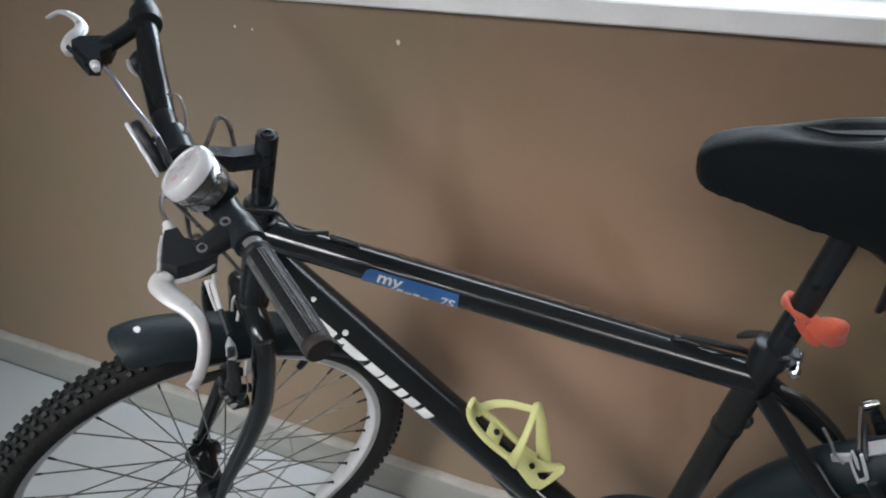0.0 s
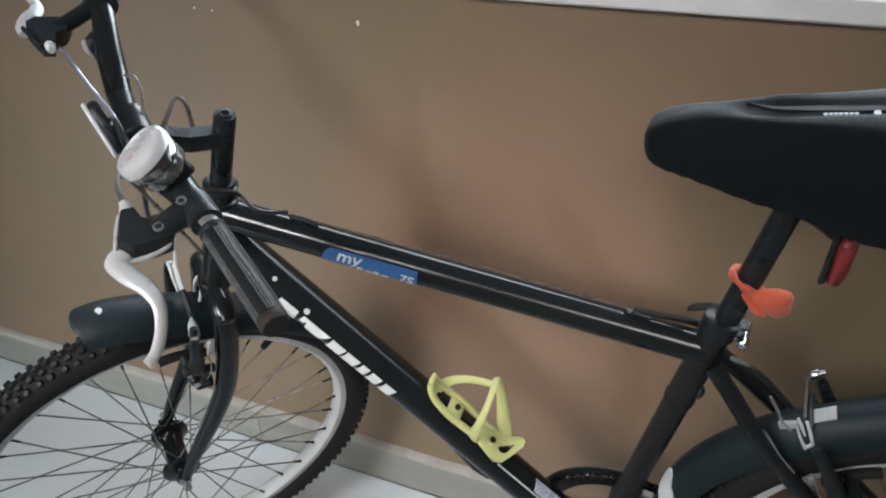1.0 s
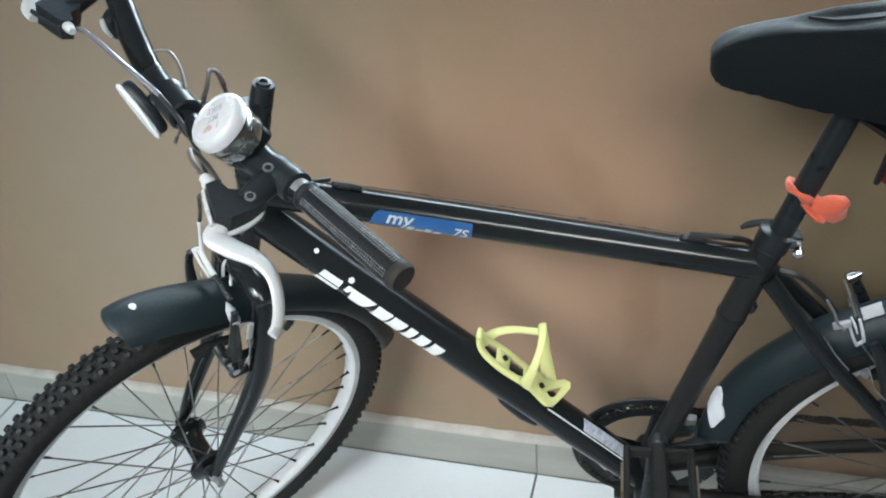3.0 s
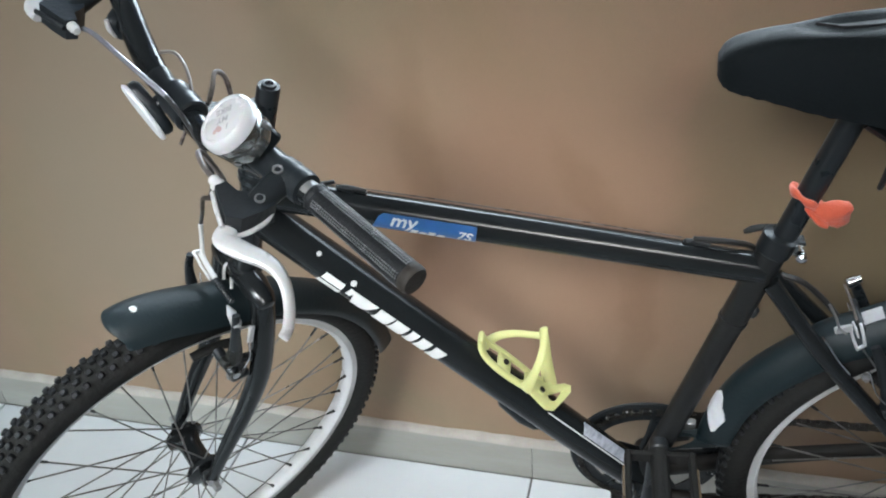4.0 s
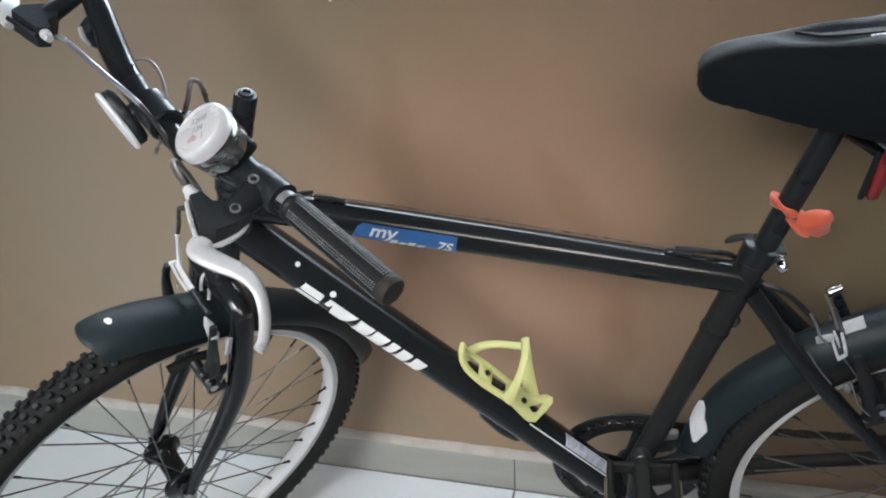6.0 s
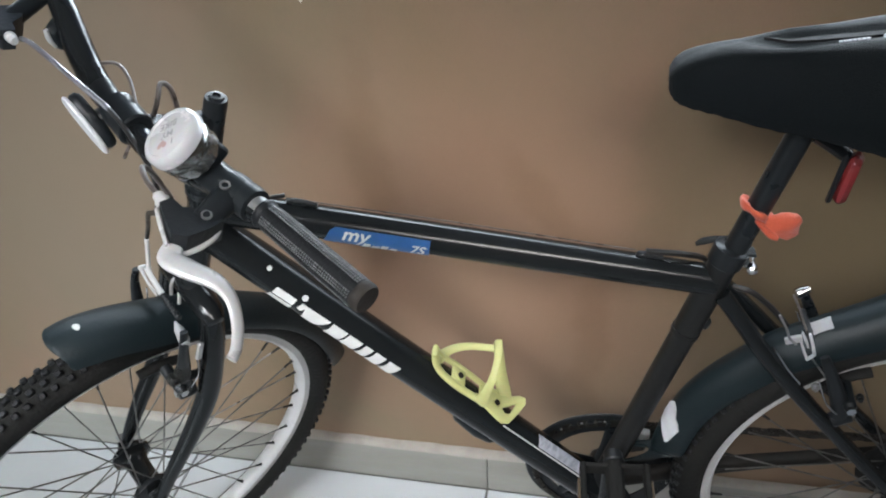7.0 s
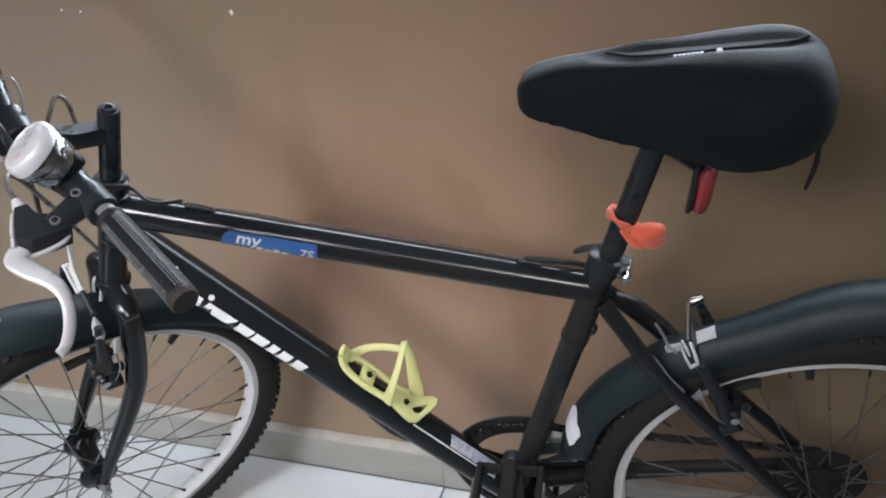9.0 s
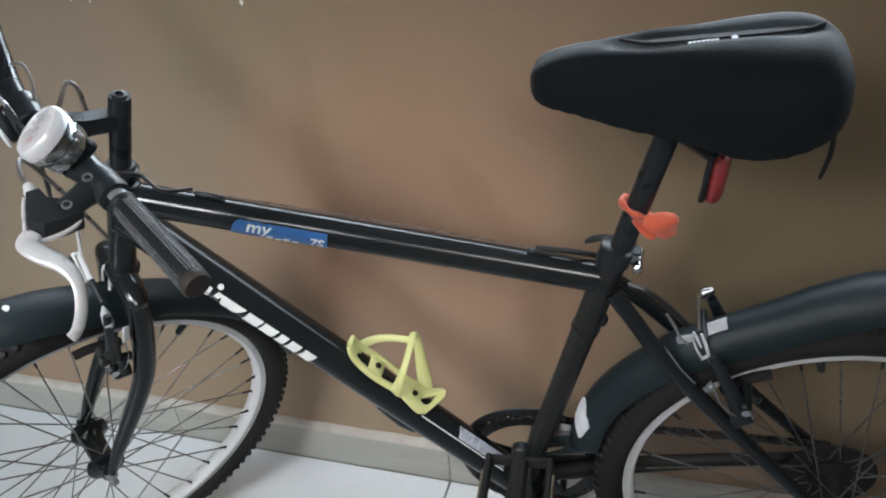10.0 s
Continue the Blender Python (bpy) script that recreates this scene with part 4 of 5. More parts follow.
part("stem_bolt", Mesh().lathe([(0.0, -0.015), (0.0042, -0.015), (0.0042, -0.009), (0.003, -0.0085), (0.0, -0.0085)], axis=(0, 0, 1), seg=6), PLASTIC, stem)

# -- handlebar, grips
BAR = [(0.100, 0.0, -0.018), (0.100, 0.035, -0.017), (0.101, 0.060, -0.012), (0.099, 0.090, -0.004), (0.096, 0.120, 0.005), (0.091, 0.150, 0.012), (0.083, 0.20, 0.020), (0.075, 0.27, 0.026), (0.067, 0.330, 0.029)]
FAR = [(0.100, 0.035, -0.017), (0.101, 0.060, -0.013), (0.099, 0.090, -0.007), (0.0985, 0.120, 0.008), (0.0955, 0.150, 0.0205), (0.0885, 0.20, 0.0275), (0.081, 0.27, 0.032), (0.073, 0.330, 0.035)]
line = [st(f, -l, u) for f, l, u in FAR[::-1]] + [st(*p) for p in BAR]
hb = part("handlebar", Mesh().tube(smooth(line, 5), blend([0.0102, 0.0102, 0.0112, 0.0138, 0.0148, 0.0148, 0.0140, 0.0132, 0.0130, 0.0130, 0.0128, 0.0118, 0.0111, 0.0106] + [0.0102] * 3, 5), 18), FRAME, bike, "black riser handlebar", STEER)
part("bar_sleeve", Mesh().tube(smooth([st(0.102, -0.052, -0.010), st(0.102, -0.035, -0.013), st(0.102, -0.022, -0.014)]), 0.0131, 16), SATIN, hb)


def grip(side):
    """A smooth rubber grip with a flange at its inner end and a plug at the outer."""
    lift = 0.0 if side > 0 else 0.006
    p0, p1 = st(0.0800 + lift, side * 0.208, 0.0226 + lift), st(0.0665 + lift, side * 0.337, 0.0292 + lift)
    ax = (p1 - p0).normalized()
    length = (p1 - p0).length
    prof = [(0.0104, -0.001), (0.0124, 0.0), (0.0138, 0.0015), (0.0138, 0.0040), (0.0126, 0.0055), (0.0124, 0.008)]
    prof += [(0.0124 + 0.0008 * k / 12, 0.010 + (length - 0.018) * k / 12) for k in range(13)] + [(0.0132, length - 0.006)]
    g = part("grip", Mesh().lathe(prof, p0, ax, 28), GRIP, hb, "black rubber grip with rows of shiny studs")
    part("grip_end", Mesh().lathe([(0.0127, 0), (0.0138, 0.002), (0.0138, 0.008), (0.0124, 0.0105), (0.0, 0.011)], p1 - ax * 0.0065, ax, 24), GRIP_END, hb, "worn brownish grip end")
    return g, p0, p1, ax


for side in (1, -1):
    g, p0, p1, ax = grip(side)
    # little raised studs along the grip
    u = Vector((0, 0, 1)).cross(ax).normalized()
    w = ax.cross(u)
    stud = Mesh()
    for k in range(42):
        for a in range(20, 380, 72):
            for da in (-12, 0, 12):
                r = radians(a + da)
                d = math.cos(r) * u + math.sin(r) * w
                c = p0 + ax * (0.011 + 0.0027 * k) + d * (0.0127 + 0.0008 * k / 42)
                stud.box(c, (0.0016, 0.0018, 0.0016), 0.0005, Matrix((ax, d.cross(ax), d)).transposed())
    tagged(part("grip_studs", stud, STUD, hb), kind="stuff")


# -- brake levers
def brake_lever(side):
    df, dl, du = (0.0, 0.0, 0.0) if side > 0 else (0.0147, -0.023, 0.0)
    q = lambda f, l, u: st(f + df, side * (l + dl), u + du)
    base = Mesh()
    cw = 1.0 if side > 0 else 1.12
    base.lathe([(0.0110, -0.012 * cw), (0.0160 * cw, -0.011 * cw), (0.0172 * cw, 0.0), (0.0160 * cw, 0.011 * cw), (0.0110, 0.012 * cw)], q(0.0845 - df, 0.174, 0.0196 - du) if side > 0 else st(0.0893, -0.193, 0.0268), st(-0.006, side * 0.06, 0.003), 20)
    neck = [q(0.093, 0.175, 0.019), q(0.108, 0.181, 0.016), q(0.126, 0.188, 0.011)] if side > 0 else smooth([st(0.093, -0.192, 0.025), st(0.107, -0.184, 0.020), st(0.125, -0.175, 0.014), st(0.147, -0.166, 0.007)], 3)
    base.tube(neck, (0.015, 0.0135, 0.012) if side > 0 else blend([0.0155, 0.0120, 0.0115, 0.0125], 3), 14, flat=0.75)
    base.rings([[q(f, l, u + d) for f, l in ((0.112, 0.199), (0.128, 0.203), (0.150, 0.205), (0.161, 0.197), (0.155, 0.173), (0.150, 0.157), (0.138, 0.155), (0.135, 0.170), (0.122, 0.178))]
                for u, d in ((0.006, -0.012), (0.008, -0.011), (0.009, 0.006), (0.009, 0.0075))])
    body = part("lever_bracket", base, PLASTIC, hb, "black brake lever bracket")
    for f, l, u in ((0.124, 0.190, 0.0185), (0.099, 0.175, 0.0325)) if side > 0 else ():
        part("bracket_bolt", Mesh().lathe([(0.0030, 0.0), (0.0050, 0.0), (0.0050, 0.0022), (0.0036, 0.0024), (0.0030, 0.0012)], q(f, l, u), (-0.2, -side * 0.1, 1), 16, True), ALLOY, body)
        part("bolt_socket", Mesh().lathe([(0.0034, 0.0), (0.0034, 0.0010), (0.0, 0.0010)], q(f, l, u), (-0.2, -side * 0.1, 1), 6), PLASTIC, body)
    slim = 1.0 if side > 0 else 0.82
    barrel = Mesh().lathe([(r * slim, h) for r, h in ((0.0062, 0.0), (0.0068, 0.003), (0.0068, 0.009), (0.0052, 0.010), (0.0052, 0.016), (0.0042, 0.017))], q(0.1435, 0.159, 0.0095), q(0.010, -0.9, 0.10), 14)
    part("barrel_adjuster", barrel, LEVER, body, "pale barrel adjuster")
    edge = Mesh().tube(smooth([q(0.1515, 0.157, 0.008), q(0.1575, 0.174, 0.008), q(0.1645, 0.199, 0.006)]), (0.0024,) * 13, 10, flat=1.3)
    part("bracket_edge", edge, LEVER if side > 0 else PLASTIC, body, "pale lever edge along the bracket" if side > 0 else "")
    if side > 0:
        bow = [q(0.158, 0.198, 0.002), q(0.166, 0.207, -0.001), q(0.160, 0.226, 0.001), q(0.148, 0.248, 0.002), q(0.143, 0.266, -0.004), q(0.147, 0.285, -0.015), q(0.156, 0.300, -0.024), q(0.164, 0.306, -0.027)]
    else:
        bow = [st(0.1758, -0.172, 0.0), st(0.1756, -0.188, -0.0004), st(0.1674, -0.208, -0.0011), st(0.156, -0.232, -0.0056), st(0.1547, -0.256, -0.0091), st(0.1614, -0.280, -0.0134), st(0.172, -0.298, -0.0201), st(0.1829, -0.312, -0.0348)]
    blade = Mesh().tube(smooth(bow), blend([0.0086, 0.0102, 0.0102, 0.0084, 0.0063, 0.0056, 0.0052, 0.0048]), 14, flat=0.55)
    part("lever_blade", blade, LEVER, body, "pale silver brake lever blade")
    inner = Mesh().tube(smooth([q(0.160, 0.204, -0.003), q(0.140, 0.206, -0.001), q(0.122, 0.202, 0.002), q(0.113, 0.196, 0.006)]), 0.0024, 8)
    part("lever_arm", inner, LEVER, body)
    return body


brake_lever(1)
brake_lever(-1)

# small shift lever below the far side of the bar
shifter = part("shift_lever", Mesh().tube(smooth([st(0.100, -0.146, 0.016), st(0.116, -0.134, 0.008), st(0.1090, -0.131, -0.007), st(0.103, -0.130, -0.012)]), blend([0.0070, 0.0068, 0.0052, 0.0030]), 10, flat=0.7), PLASTIC, hb, "black shift lever with a pale edge")
part("shifter_edge", Mesh().tube(smooth([st(0.1225, -0.133, 0.012), st(0.1195, -0.131, 0.002), st(0.1125, -0.130, -0.008)]), blend([0.0024, 0.0032, 0.0020]), 8), LEVER, shifter, "pale edge")
part("shifter_screw", Mesh().tube([st(0.103, -0.130, -0.012), st(0.098, -0.130, -0.016)], 0.0028, 8), CHROME, shifter)

# bare silver bar end and the clamp beside the near grip
part("bare_bar", Mesh().tube([st(0.0825, 0.186, 0.0207), st(0.0799, 0.2085, 0.0226)], 0.0110, 16), ALLOY, hb, "bare silver stretch of the bar")
part("bar_collar", Mesh().lathe([(0.0120, -0.012), (0.0155, -0.011), (0.0165, 0.0), (0.0158, 0.008), (0.0120, 0.009)], st(0.0820, 0.190, 0.0211), st(-0.006, 0.06, 0.004), 24), PLASTIC, hb)
part("bar_clamp", Mesh().lathe([(0.0118, -0.018), (0.0158, -0.017), (0.0158, 0.016), (0.0118, 0.017)], st(0.088, 0.150, 0.0170), st(-0.006, 0.06, 0.006), 24), SATIN, hb)

# -- bell
BN = st(0.70, -0.27, 0.66).normalized()
bc = st(0.126, 0.120, 0.057) - BN * 0.0178
bell = part("bell", Mesh().lathe([(0.0, 0.0135), (0.0205, 0.0135), (0.0222, 0.0131), (0.0232, 0.0142), (0.0262, 0.0138), (0.0287, 0.0112), (0.0296, 0.0060), (0.0296, 0.0010), (0.0285, 0.0)][::-1], bc + BN * 0.004, BN, 40), BELL, hb, "white enamelled bell with grey print")
part("bell_base", Mesh().lathe([(0.012, -0.027), (0.0225, -0.026), (0.0255, -0.021), (0.0258, -0.013), (0.0240, -0.012), (0.0240, -0.009), (0.0275, -0.008), (0.0280, -0.001), (0.0275, 0.0)], bc + BN * 0.004, BN, 36), BELL_SIDE, hb, "bright silvery bell housing")
part("bell_clamp", Mesh().lathe([(0.0118, -0.008), (0.0165, -0.007), (0.0165, 0.007), (0.0118, 0.008)], st(0.0935, 0.117, 0.0080), st(-0.005, 0.03, 0.010), 20), SATIN, hb)
part("bell_post", Mesh().tube([bc - BN * 0.014, st(0.095, 0.118, 0.014)], (0.012, 0.013), 12), SATIN, hb)
# thumb lever beside the dome, and a bright box added for a glint on the housing
bx = st(-0.15, 0.97, 0.1).cross(BN).normalized()
by = BN.cross(bx)
BT = Matrix((bx, by, BN)).transposed()
trig = part("bell_trigger", Mesh().box(st(0.0995, 0.135, 0.0572), (0.012, 0.010, 0.016), 0.0025, BT), CHROME, hb, "bright bell thumb lever")
part("trigger_tip", Mesh().box(st(0.0935, 0.140, 0.0560), (0.007, 0.008, 0.010), 0.002, BT), ALLOY, trig)
part("housing_glint", Mesh().box(st(0.1130, 0.141, 0.0495), (0.010, 0.0045, 0.006), 0.0015, BT), CHROME, hb)
part("bell_bracket", Mesh().box(st(0.0900, 0.138, 0.0375), (0.024, 0.016, 0.018), 0.003, BT), PLASTIC, hb, "black bell bracket")
part("bracket_screw", Mesh().lathe([(0.0, -0.006), (0.0048, -0.006), (0.0056, -0.003), (0.0056, 0.003), (0.0040, 0.0055), (0.0, 0.006)], st(0.1085, 0.124, 0.0100), st(0.3, 0.9, 0.1), 12), CHROME, hb, "bright bracket screw")


def bell_print():
    """The readable words on the dome, and a heart between them."""
    mb = Mesh()
    face = bc + BN * 0.0178
    rightw = BELL_RIGHT
    upw = BN.cross(rightw)
    for body, size, x, y in (("I", 0.0098, -0.0070, 0.0105), ("MY", 0.0098, 0.0, 0.0004), ("BIKE", 0.0098, 0.0, -0.0100)):
        verts, faces = text_mesh(body, size)
        mb.add([face + rightw * (x + vx) + upw * (y + vy) for vx, vy, _ in verts], faces)
    heart = []
    for k in range(24):
        a = 2 * math.pi * k / 24
        heart.append((0.0031 * 16 / 9 * math.sin(a) ** 3, 0.00034 * (13 * math.cos(a) - 5 * math.cos(2 * a) - 2 * math.cos(3 * a) - math.cos(4 * a))))
    hm = Mesh()
    hm.add([face + rightw * (0.0045 + hx) + upw * (0.0105 + hy) for hx, hy in heart], [tuple(range(24))])
    return mb, hm


dwn = Vector((0, 0, -1))
BELL_RIGHT = Matrix.Rotation(radians(-20), 3, BN) @ ((dwn - BN * dwn.dot(BN)).normalized())
words, heart_print = bell_print()
part("bell_print", words, PRINT_GREY, bell, "grey print on the bell")
part("heart_print", heart_print, HEART, bell, "faded red heart print")

# -- front reflector on the bar
rf = Mesh()
ra, rb = st(0.1401, -0.0445, -0.0116), st(0.1184, -0.0003, -0.0475)
rx = (rb - ra).normalized()
rz = st(0.94, -0.10, -0.15)
rz = (rz - rx * rz.dot(rx)).normalized()
rm = Matrix.Translation((ra + rb) / 2) @ Matrix((rx, rz.cross(rx), rz)).transposed().to_4x4()
rf.plate([(0.034 * math.cos(a), 0.0115 * math.sin(a)) for a in (2 * math.pi * k / 28 for k in range(28))], 0.0045, rm, 0.0015)
refl = part("front_reflector", rf, TAPE, hb, "white oval front reflector")
part("reflector_body", Mesh().plate([(0.032 * math.cos(a), 0.0128 * math.sin(a)) for a in (2 * math.pi * k / 24 for k in range(24))], 0.012, rm @ Matrix.Translation((0, 0, -0.0122)), 0.003), PLASTIC, hb)
part("reflector_clip", Mesh().tube([st(0.120, -0.022, -0.029), st(0.110, -0.022, -0.022), st(0.101, -0.022, -0.016)], (0.011, 0.0105, 0.015), 12), SATIN, hb)

# -- cables
def cable(pts, r=0.0026, mat=CABLE, at=STEER, label=""):
    return part("cable", Mesh().tube(smooth(pts, 7), r, 8), mat, bike, label, at)


cable([st(0.1495, -0.128, 0.0085), st(0.147, -0.105, 0.0145), st(0.136, -0.0535, 0.011), st(0.119, 0.0, 0.001), st(0.112, 0.0475, -0.0135), st(0.111, 0.085, -0.034), st(0.104, 0.075, -0.075), st(0.080, 0.020, -0.130), st(0.050, -0.030, -0.200), st(0.042, -0.045, -0.233)])
part("inner_wire", Mesh().tube(smooth([st(0.1495, -0.127, 0.0086), st(0.147, -0.105, 0.0147), st(0.136, -0.0535, 0.0112), st(0.119, 0.0, 0.0012)], 7), 0.0028, 8), SLEEVE, bike, "shiny grey cable sleeve", STEER)
cable([st(0.1435, 0.144, 0.0112), st(0.145, 0.126, 0.014), st(0.140, 0.107, 0.014), st(0.128, 0.102, 0.002), st(0.100, 0.095, -0.045), st(0.070, 0.060, -0.110), st(0.030, 0.035, -0.190)], 0.0026, CABLE_BROWN)
cable([st(0.092, -0.072, 0.004), st(0.086, -0.048, 0.016), st(0.086, -0.020, 0.010), st(0.096, 0.012, -0.010), st(0.112, 0.022, -0.045)], 0.0019, CABLE_BROWN)
cable([st(0.080, 0.004, -0.045), st(0.061, -0.013, -0.014), st(0.047, -0.033, -0.005), st(0.036, -0.029, -0.012), st(0.029, -0.015, -0.046)], 0.0028, CABLE_BROWN)
# rear brake cable: round the head to the top tube, then bare along it to the stays
BS = STEER
cable([BS @ st(0.085, 0.085, -0.03), BS @ st(0.03, 0.05, -0.075), BS @ st(-0.012, 0.026, -0.108), (-0.205, -0.014, 0.836), (-0.172, 0.0, 0.829)], 0.0026, CABLE, None)
cable([(-0.150, 0.002, 0.8200), (0.0, 0.003, 0.7945), (0.228, 0.003, 0.7535)], 0.0009, CABLE_BROWN, None)
cable([(0.240, 0.003, 0.7515), (0.285, 0.004, 0.747), (0.312, 0.022, 0.725), (0.3357, 0.016, 0.6955), (0.3664, 0.012, 0.6856), (0.3847, 0.012, 0.6713), (0.408, 0.012, 0.6456), (0.4299, 0.012, 0.6152)], 0.0036, CABLE, None)


# -- rim brakes
def rim_brake(name, q, at, bend, rear=False):
    """Two upright arms with shoes, a bent cable tube and a ribbed boot across. q(ahead, side, out from the hub) gives a place."""
    unit = group_of(name, bike, at)
    for side in (-1, 1):
        arm = Mesh()
        arm.tube(smooth([q(-0.022, side * 0.050, 0.252), q(-0.012, side * 0.055, 0.285), q(-0.004, side * 0.060, 0.330), q(0.0, side * 0.062, 0.360), q(0.001, side * 0.060, 0.371 if rear else 0.386)]),
                 blend([0.0120, 0.0105, 0.0080, 0.0062, 0.0052]), 12, flat=0.72)
        part("brake_arm", arm, SATIN, unit, "black brake arm")
        pivot = Mesh().tube([q(-0.032, side * 0.050, 0.252), q(-0.010, side * 0.050, 0.252), q(-0.008, side * 0.050, 0.252)], (0.0095, 0.0100, 0.0070), 16)
        part("brake_pivot", pivot, SATIN, unit)
        part("pivot_bolt", Mesh().tube([q(-0.010, side * 0.050, 0.252), q(-0.005, side * 0.050, 0.252)], 0.0052, 6), ALLOY, unit)
        shoe = Mesh().tube(smooth([q(-0.030, side * 0.0215, 0.2810), q(-0.010, side * 0.0215, 0.2855), q(0.014, side * 0.0215, 0.2855), q(0.034, side * 0.0215, 0.2810)]), 0.0072, 10, flat=0.8)
        part("brake_shoe", shoe, RUBBER, unit, "black rubber brake shoe")
        part("shoe_post", Mesh().tube([q(0.0, side * 0.026, 0.284), q(-0.002, side * 0.046, 0.279), q(-0.003, side * 0.066, 0.281), q(-0.003, side * 0.071, 0.281)], (0.0085, 0.0075, 0.0080, 0.0045), 12), SATIN, unit)
        part("post_nut", Mesh().tube([q(-0.003, side * 0.066, 0.281), q(-0.003, side * 0.074, 0.281)], 0.0058, 6), CHROME, unit)
        spring = Mesh().tube(smooth([q(-0.020, side * 0.058, 0.262), q(-0.024, side * 0.066, 0.300), q(-0.018, side * 0.064, 0.340)]), 0.0011, 6)
        part("brake_spring", spring, CHROME, unit)
    if not rear:
        noodle = Mesh().tube(smooth([q(*p) for p in bend]), blend([0.0028, 0.0028, 0.0030, 0.0034, 0.0040]), 10)
        part("brake_noodle", noodle, LEVER, unit, "bent steel cable tube")
    boot = [(q(-0.006, -0.028 + 0.056 * k / 12, 0.372 + 0.003 * math.sin(k / 4)) if rear else q(-0.001, 0.002 + 0.043 * k / 18, 0.397 - 0.0025 * k / 18), 0.0044 if k % 2 else 0.0034) for k in range(13 if rear else 19)]
    part("brake_boot", Mesh().tube([b[0] for b in boot], [b[1] for b in boot], 10), PLASTIC, unit, "ribbed rubber boot")
    if rear:
        return unit
    clip = Mesh()
    for d in (-0.0028, 0.0028):
        clip.tube([q(0.0033 + d, -0.040, 0.4063), q(0.0029 + d, -0.022, 0.3990), q(0.0003 + d, -0.002, 0.3925)], (0.0022, 0.0018, 0.0022), 8)
    clip.box(q(0.0034, -0.041, 0.4068), (0.011, 0.006, 0.006), 0.002)
    part("noodle_link", clip, LEVER, unit, "pale steel noodle clip")
    part("wire_bend", Mesh().tube(smooth([q(-0.020, -0.008, 0.379), q(-0.0215, -0.012, 0.3935), q(-0.0265, -0.014, 0.3985), q(-0.0293, -0.008, 0.3906), q(-0.0227, 0.008, 0.3744)]), 0.0022, 8), LEVER, unit, "bent pale wire hook")
    knuckle = Mesh().tube(smooth([q(-0.004, 0.057, 0.345), q(-0.006, 0.058, 0.322), q(-0.006, 0.058, 0.300), q(-0.008, 0.056, 0.282)]), blend([0.0065, 0.0090, 0.0120, 0.0070]), 7, flat=0.8)
    knuckle.box(q(0.004, 0.058, 0.297), (0.016, 0.014, 0.014), 0.002)
    part("brake_body", knuckle, DULL_DARK, unit, "dull grey-green brake arm")
    part("brake_stub", Mesh().tube([q(-0.012, 0.056, 0.290), q(-0.026, 0.057, 0.2895), q(-0.031, 0.057, 0.2885)], (0.0075, 0.0060, 0.0070), 8), SATIN, unit)
    part("brake_stub", Mesh().tube([q(-0.008, 0.056, 0.284), q(-0.014, 0.056, 0.273), q(-0.017, 0.056, 0.267)], (0.0080, 0.0070, 0.0050), 7), SATIN, unit)
    part("adjuster_screw", Mesh().lathe([(0.0, 0.0), (0.0036, 0.0), (0.0036, 0.004), (0.002, 0.005), (0.0, 0.005)], q(0.006, 0.066, 0.2985), st(0, 1, 0.2), 8), CHROME, unit)
    part("brake_washer", Mesh().box(q(-0.021, 0.066, 0.346), (0.009, 0.005, 0.030), 0.002), TAPE_DIM, unit, "pale steel strip")
    part("cable_anchor", Mesh().tube([q(-0.005, 0.030, 0.373), q(-0.003, 0.044, 0.373), q(-0.001, 0.060, 0.371), q(0.0, 0.066, 0.370)], (0.0012, 0.0065, 0.0075, 0.0050), 10, flat=0.7), TAPE_DIM, unit, "pale cable anchor")
    return unit


rim_brake("front_brake", lambda f, l, r: GUARD + st(f, l, r), STEER,
          ((-0.0019, -0.045, 0.4491), (-0.0036, -0.042, 0.4224), (-0.0021, -0.034, 0.4055), (-0.001, -0.018, 0.4004), (-0.0009, 0.003, 0.3969)))
AR = radians(31.5)
rim_brake("rear_brake", lambda f, l, r: REAR + Vector((-math.sin(AR), 0, math.cos(AR))) * (r - 0.014) + Vector((math.cos(AR), 0, math.sin(AR))) * f + Vector((0, -l * 0.92, 0)), None, (), True)
# pale strip folded over the crown of the rear mudguard, cable knob and near link
def on_guard(deg, y, out=0.0):
    r = 0.3580 + out - 0.046 * (1 - math.sqrt(max(0.0, 1 - (y / 0.034) ** 2)))
    return Vector((REAR.x - r * math.sin(radians(deg)), y, REAR.z + r * math.cos(radians(deg))))


fold = Mesh()
cols = ((32.5, 28.0), (32.6, 28.1), (32.5, 28.1), (32.7, 28.2))
fold.rings([[on_guard(d0 + (d1 - d0) * k / 4, y) for k in range(5)] + [on_guard(d0 + (d1 - d0) * k / 4, y, 0.0012) for k in range(4, -1, -1)]
            for (d0, d1), y in zip(cols, (0.001, -0.004, -0.009, -0.0145))])
part("mudguard_tape", fold, TAPE_DIM, rg, "pale tape folded over the mudguard")
knob = Mesh().lathe([(0.0, -0.008), (0.0058, -0.008), (0.0072, -0.006), (0.0072, 0.003), (0.0050, 0.004), (0.0050, 0.010), (0.0, 0.0105)], (0.443, 0.056, 0.647), (0.9, 0.25, 0.35), 14)
part("cable_knob", knob, CHROME, bike, "bright steel cable knob")
part("brake_wire", Mesh().tube([(0.434, 0.054, 0.643), (0.432, 0.020, 0.652), (0.431, -0.022, 0.654)], 0.0016, 8), CABLE_BROWN, bike)
part("cable_pinch", Mesh().box((0.4150, -0.032, 0.6500), (0.020, 0.005, 0.011), 0.0015, pose(0, 0, 0, 0, -18, 0).to_3x3()), TAPE_DIM, bike, "pale cable pinch plate")
link = Mesh()
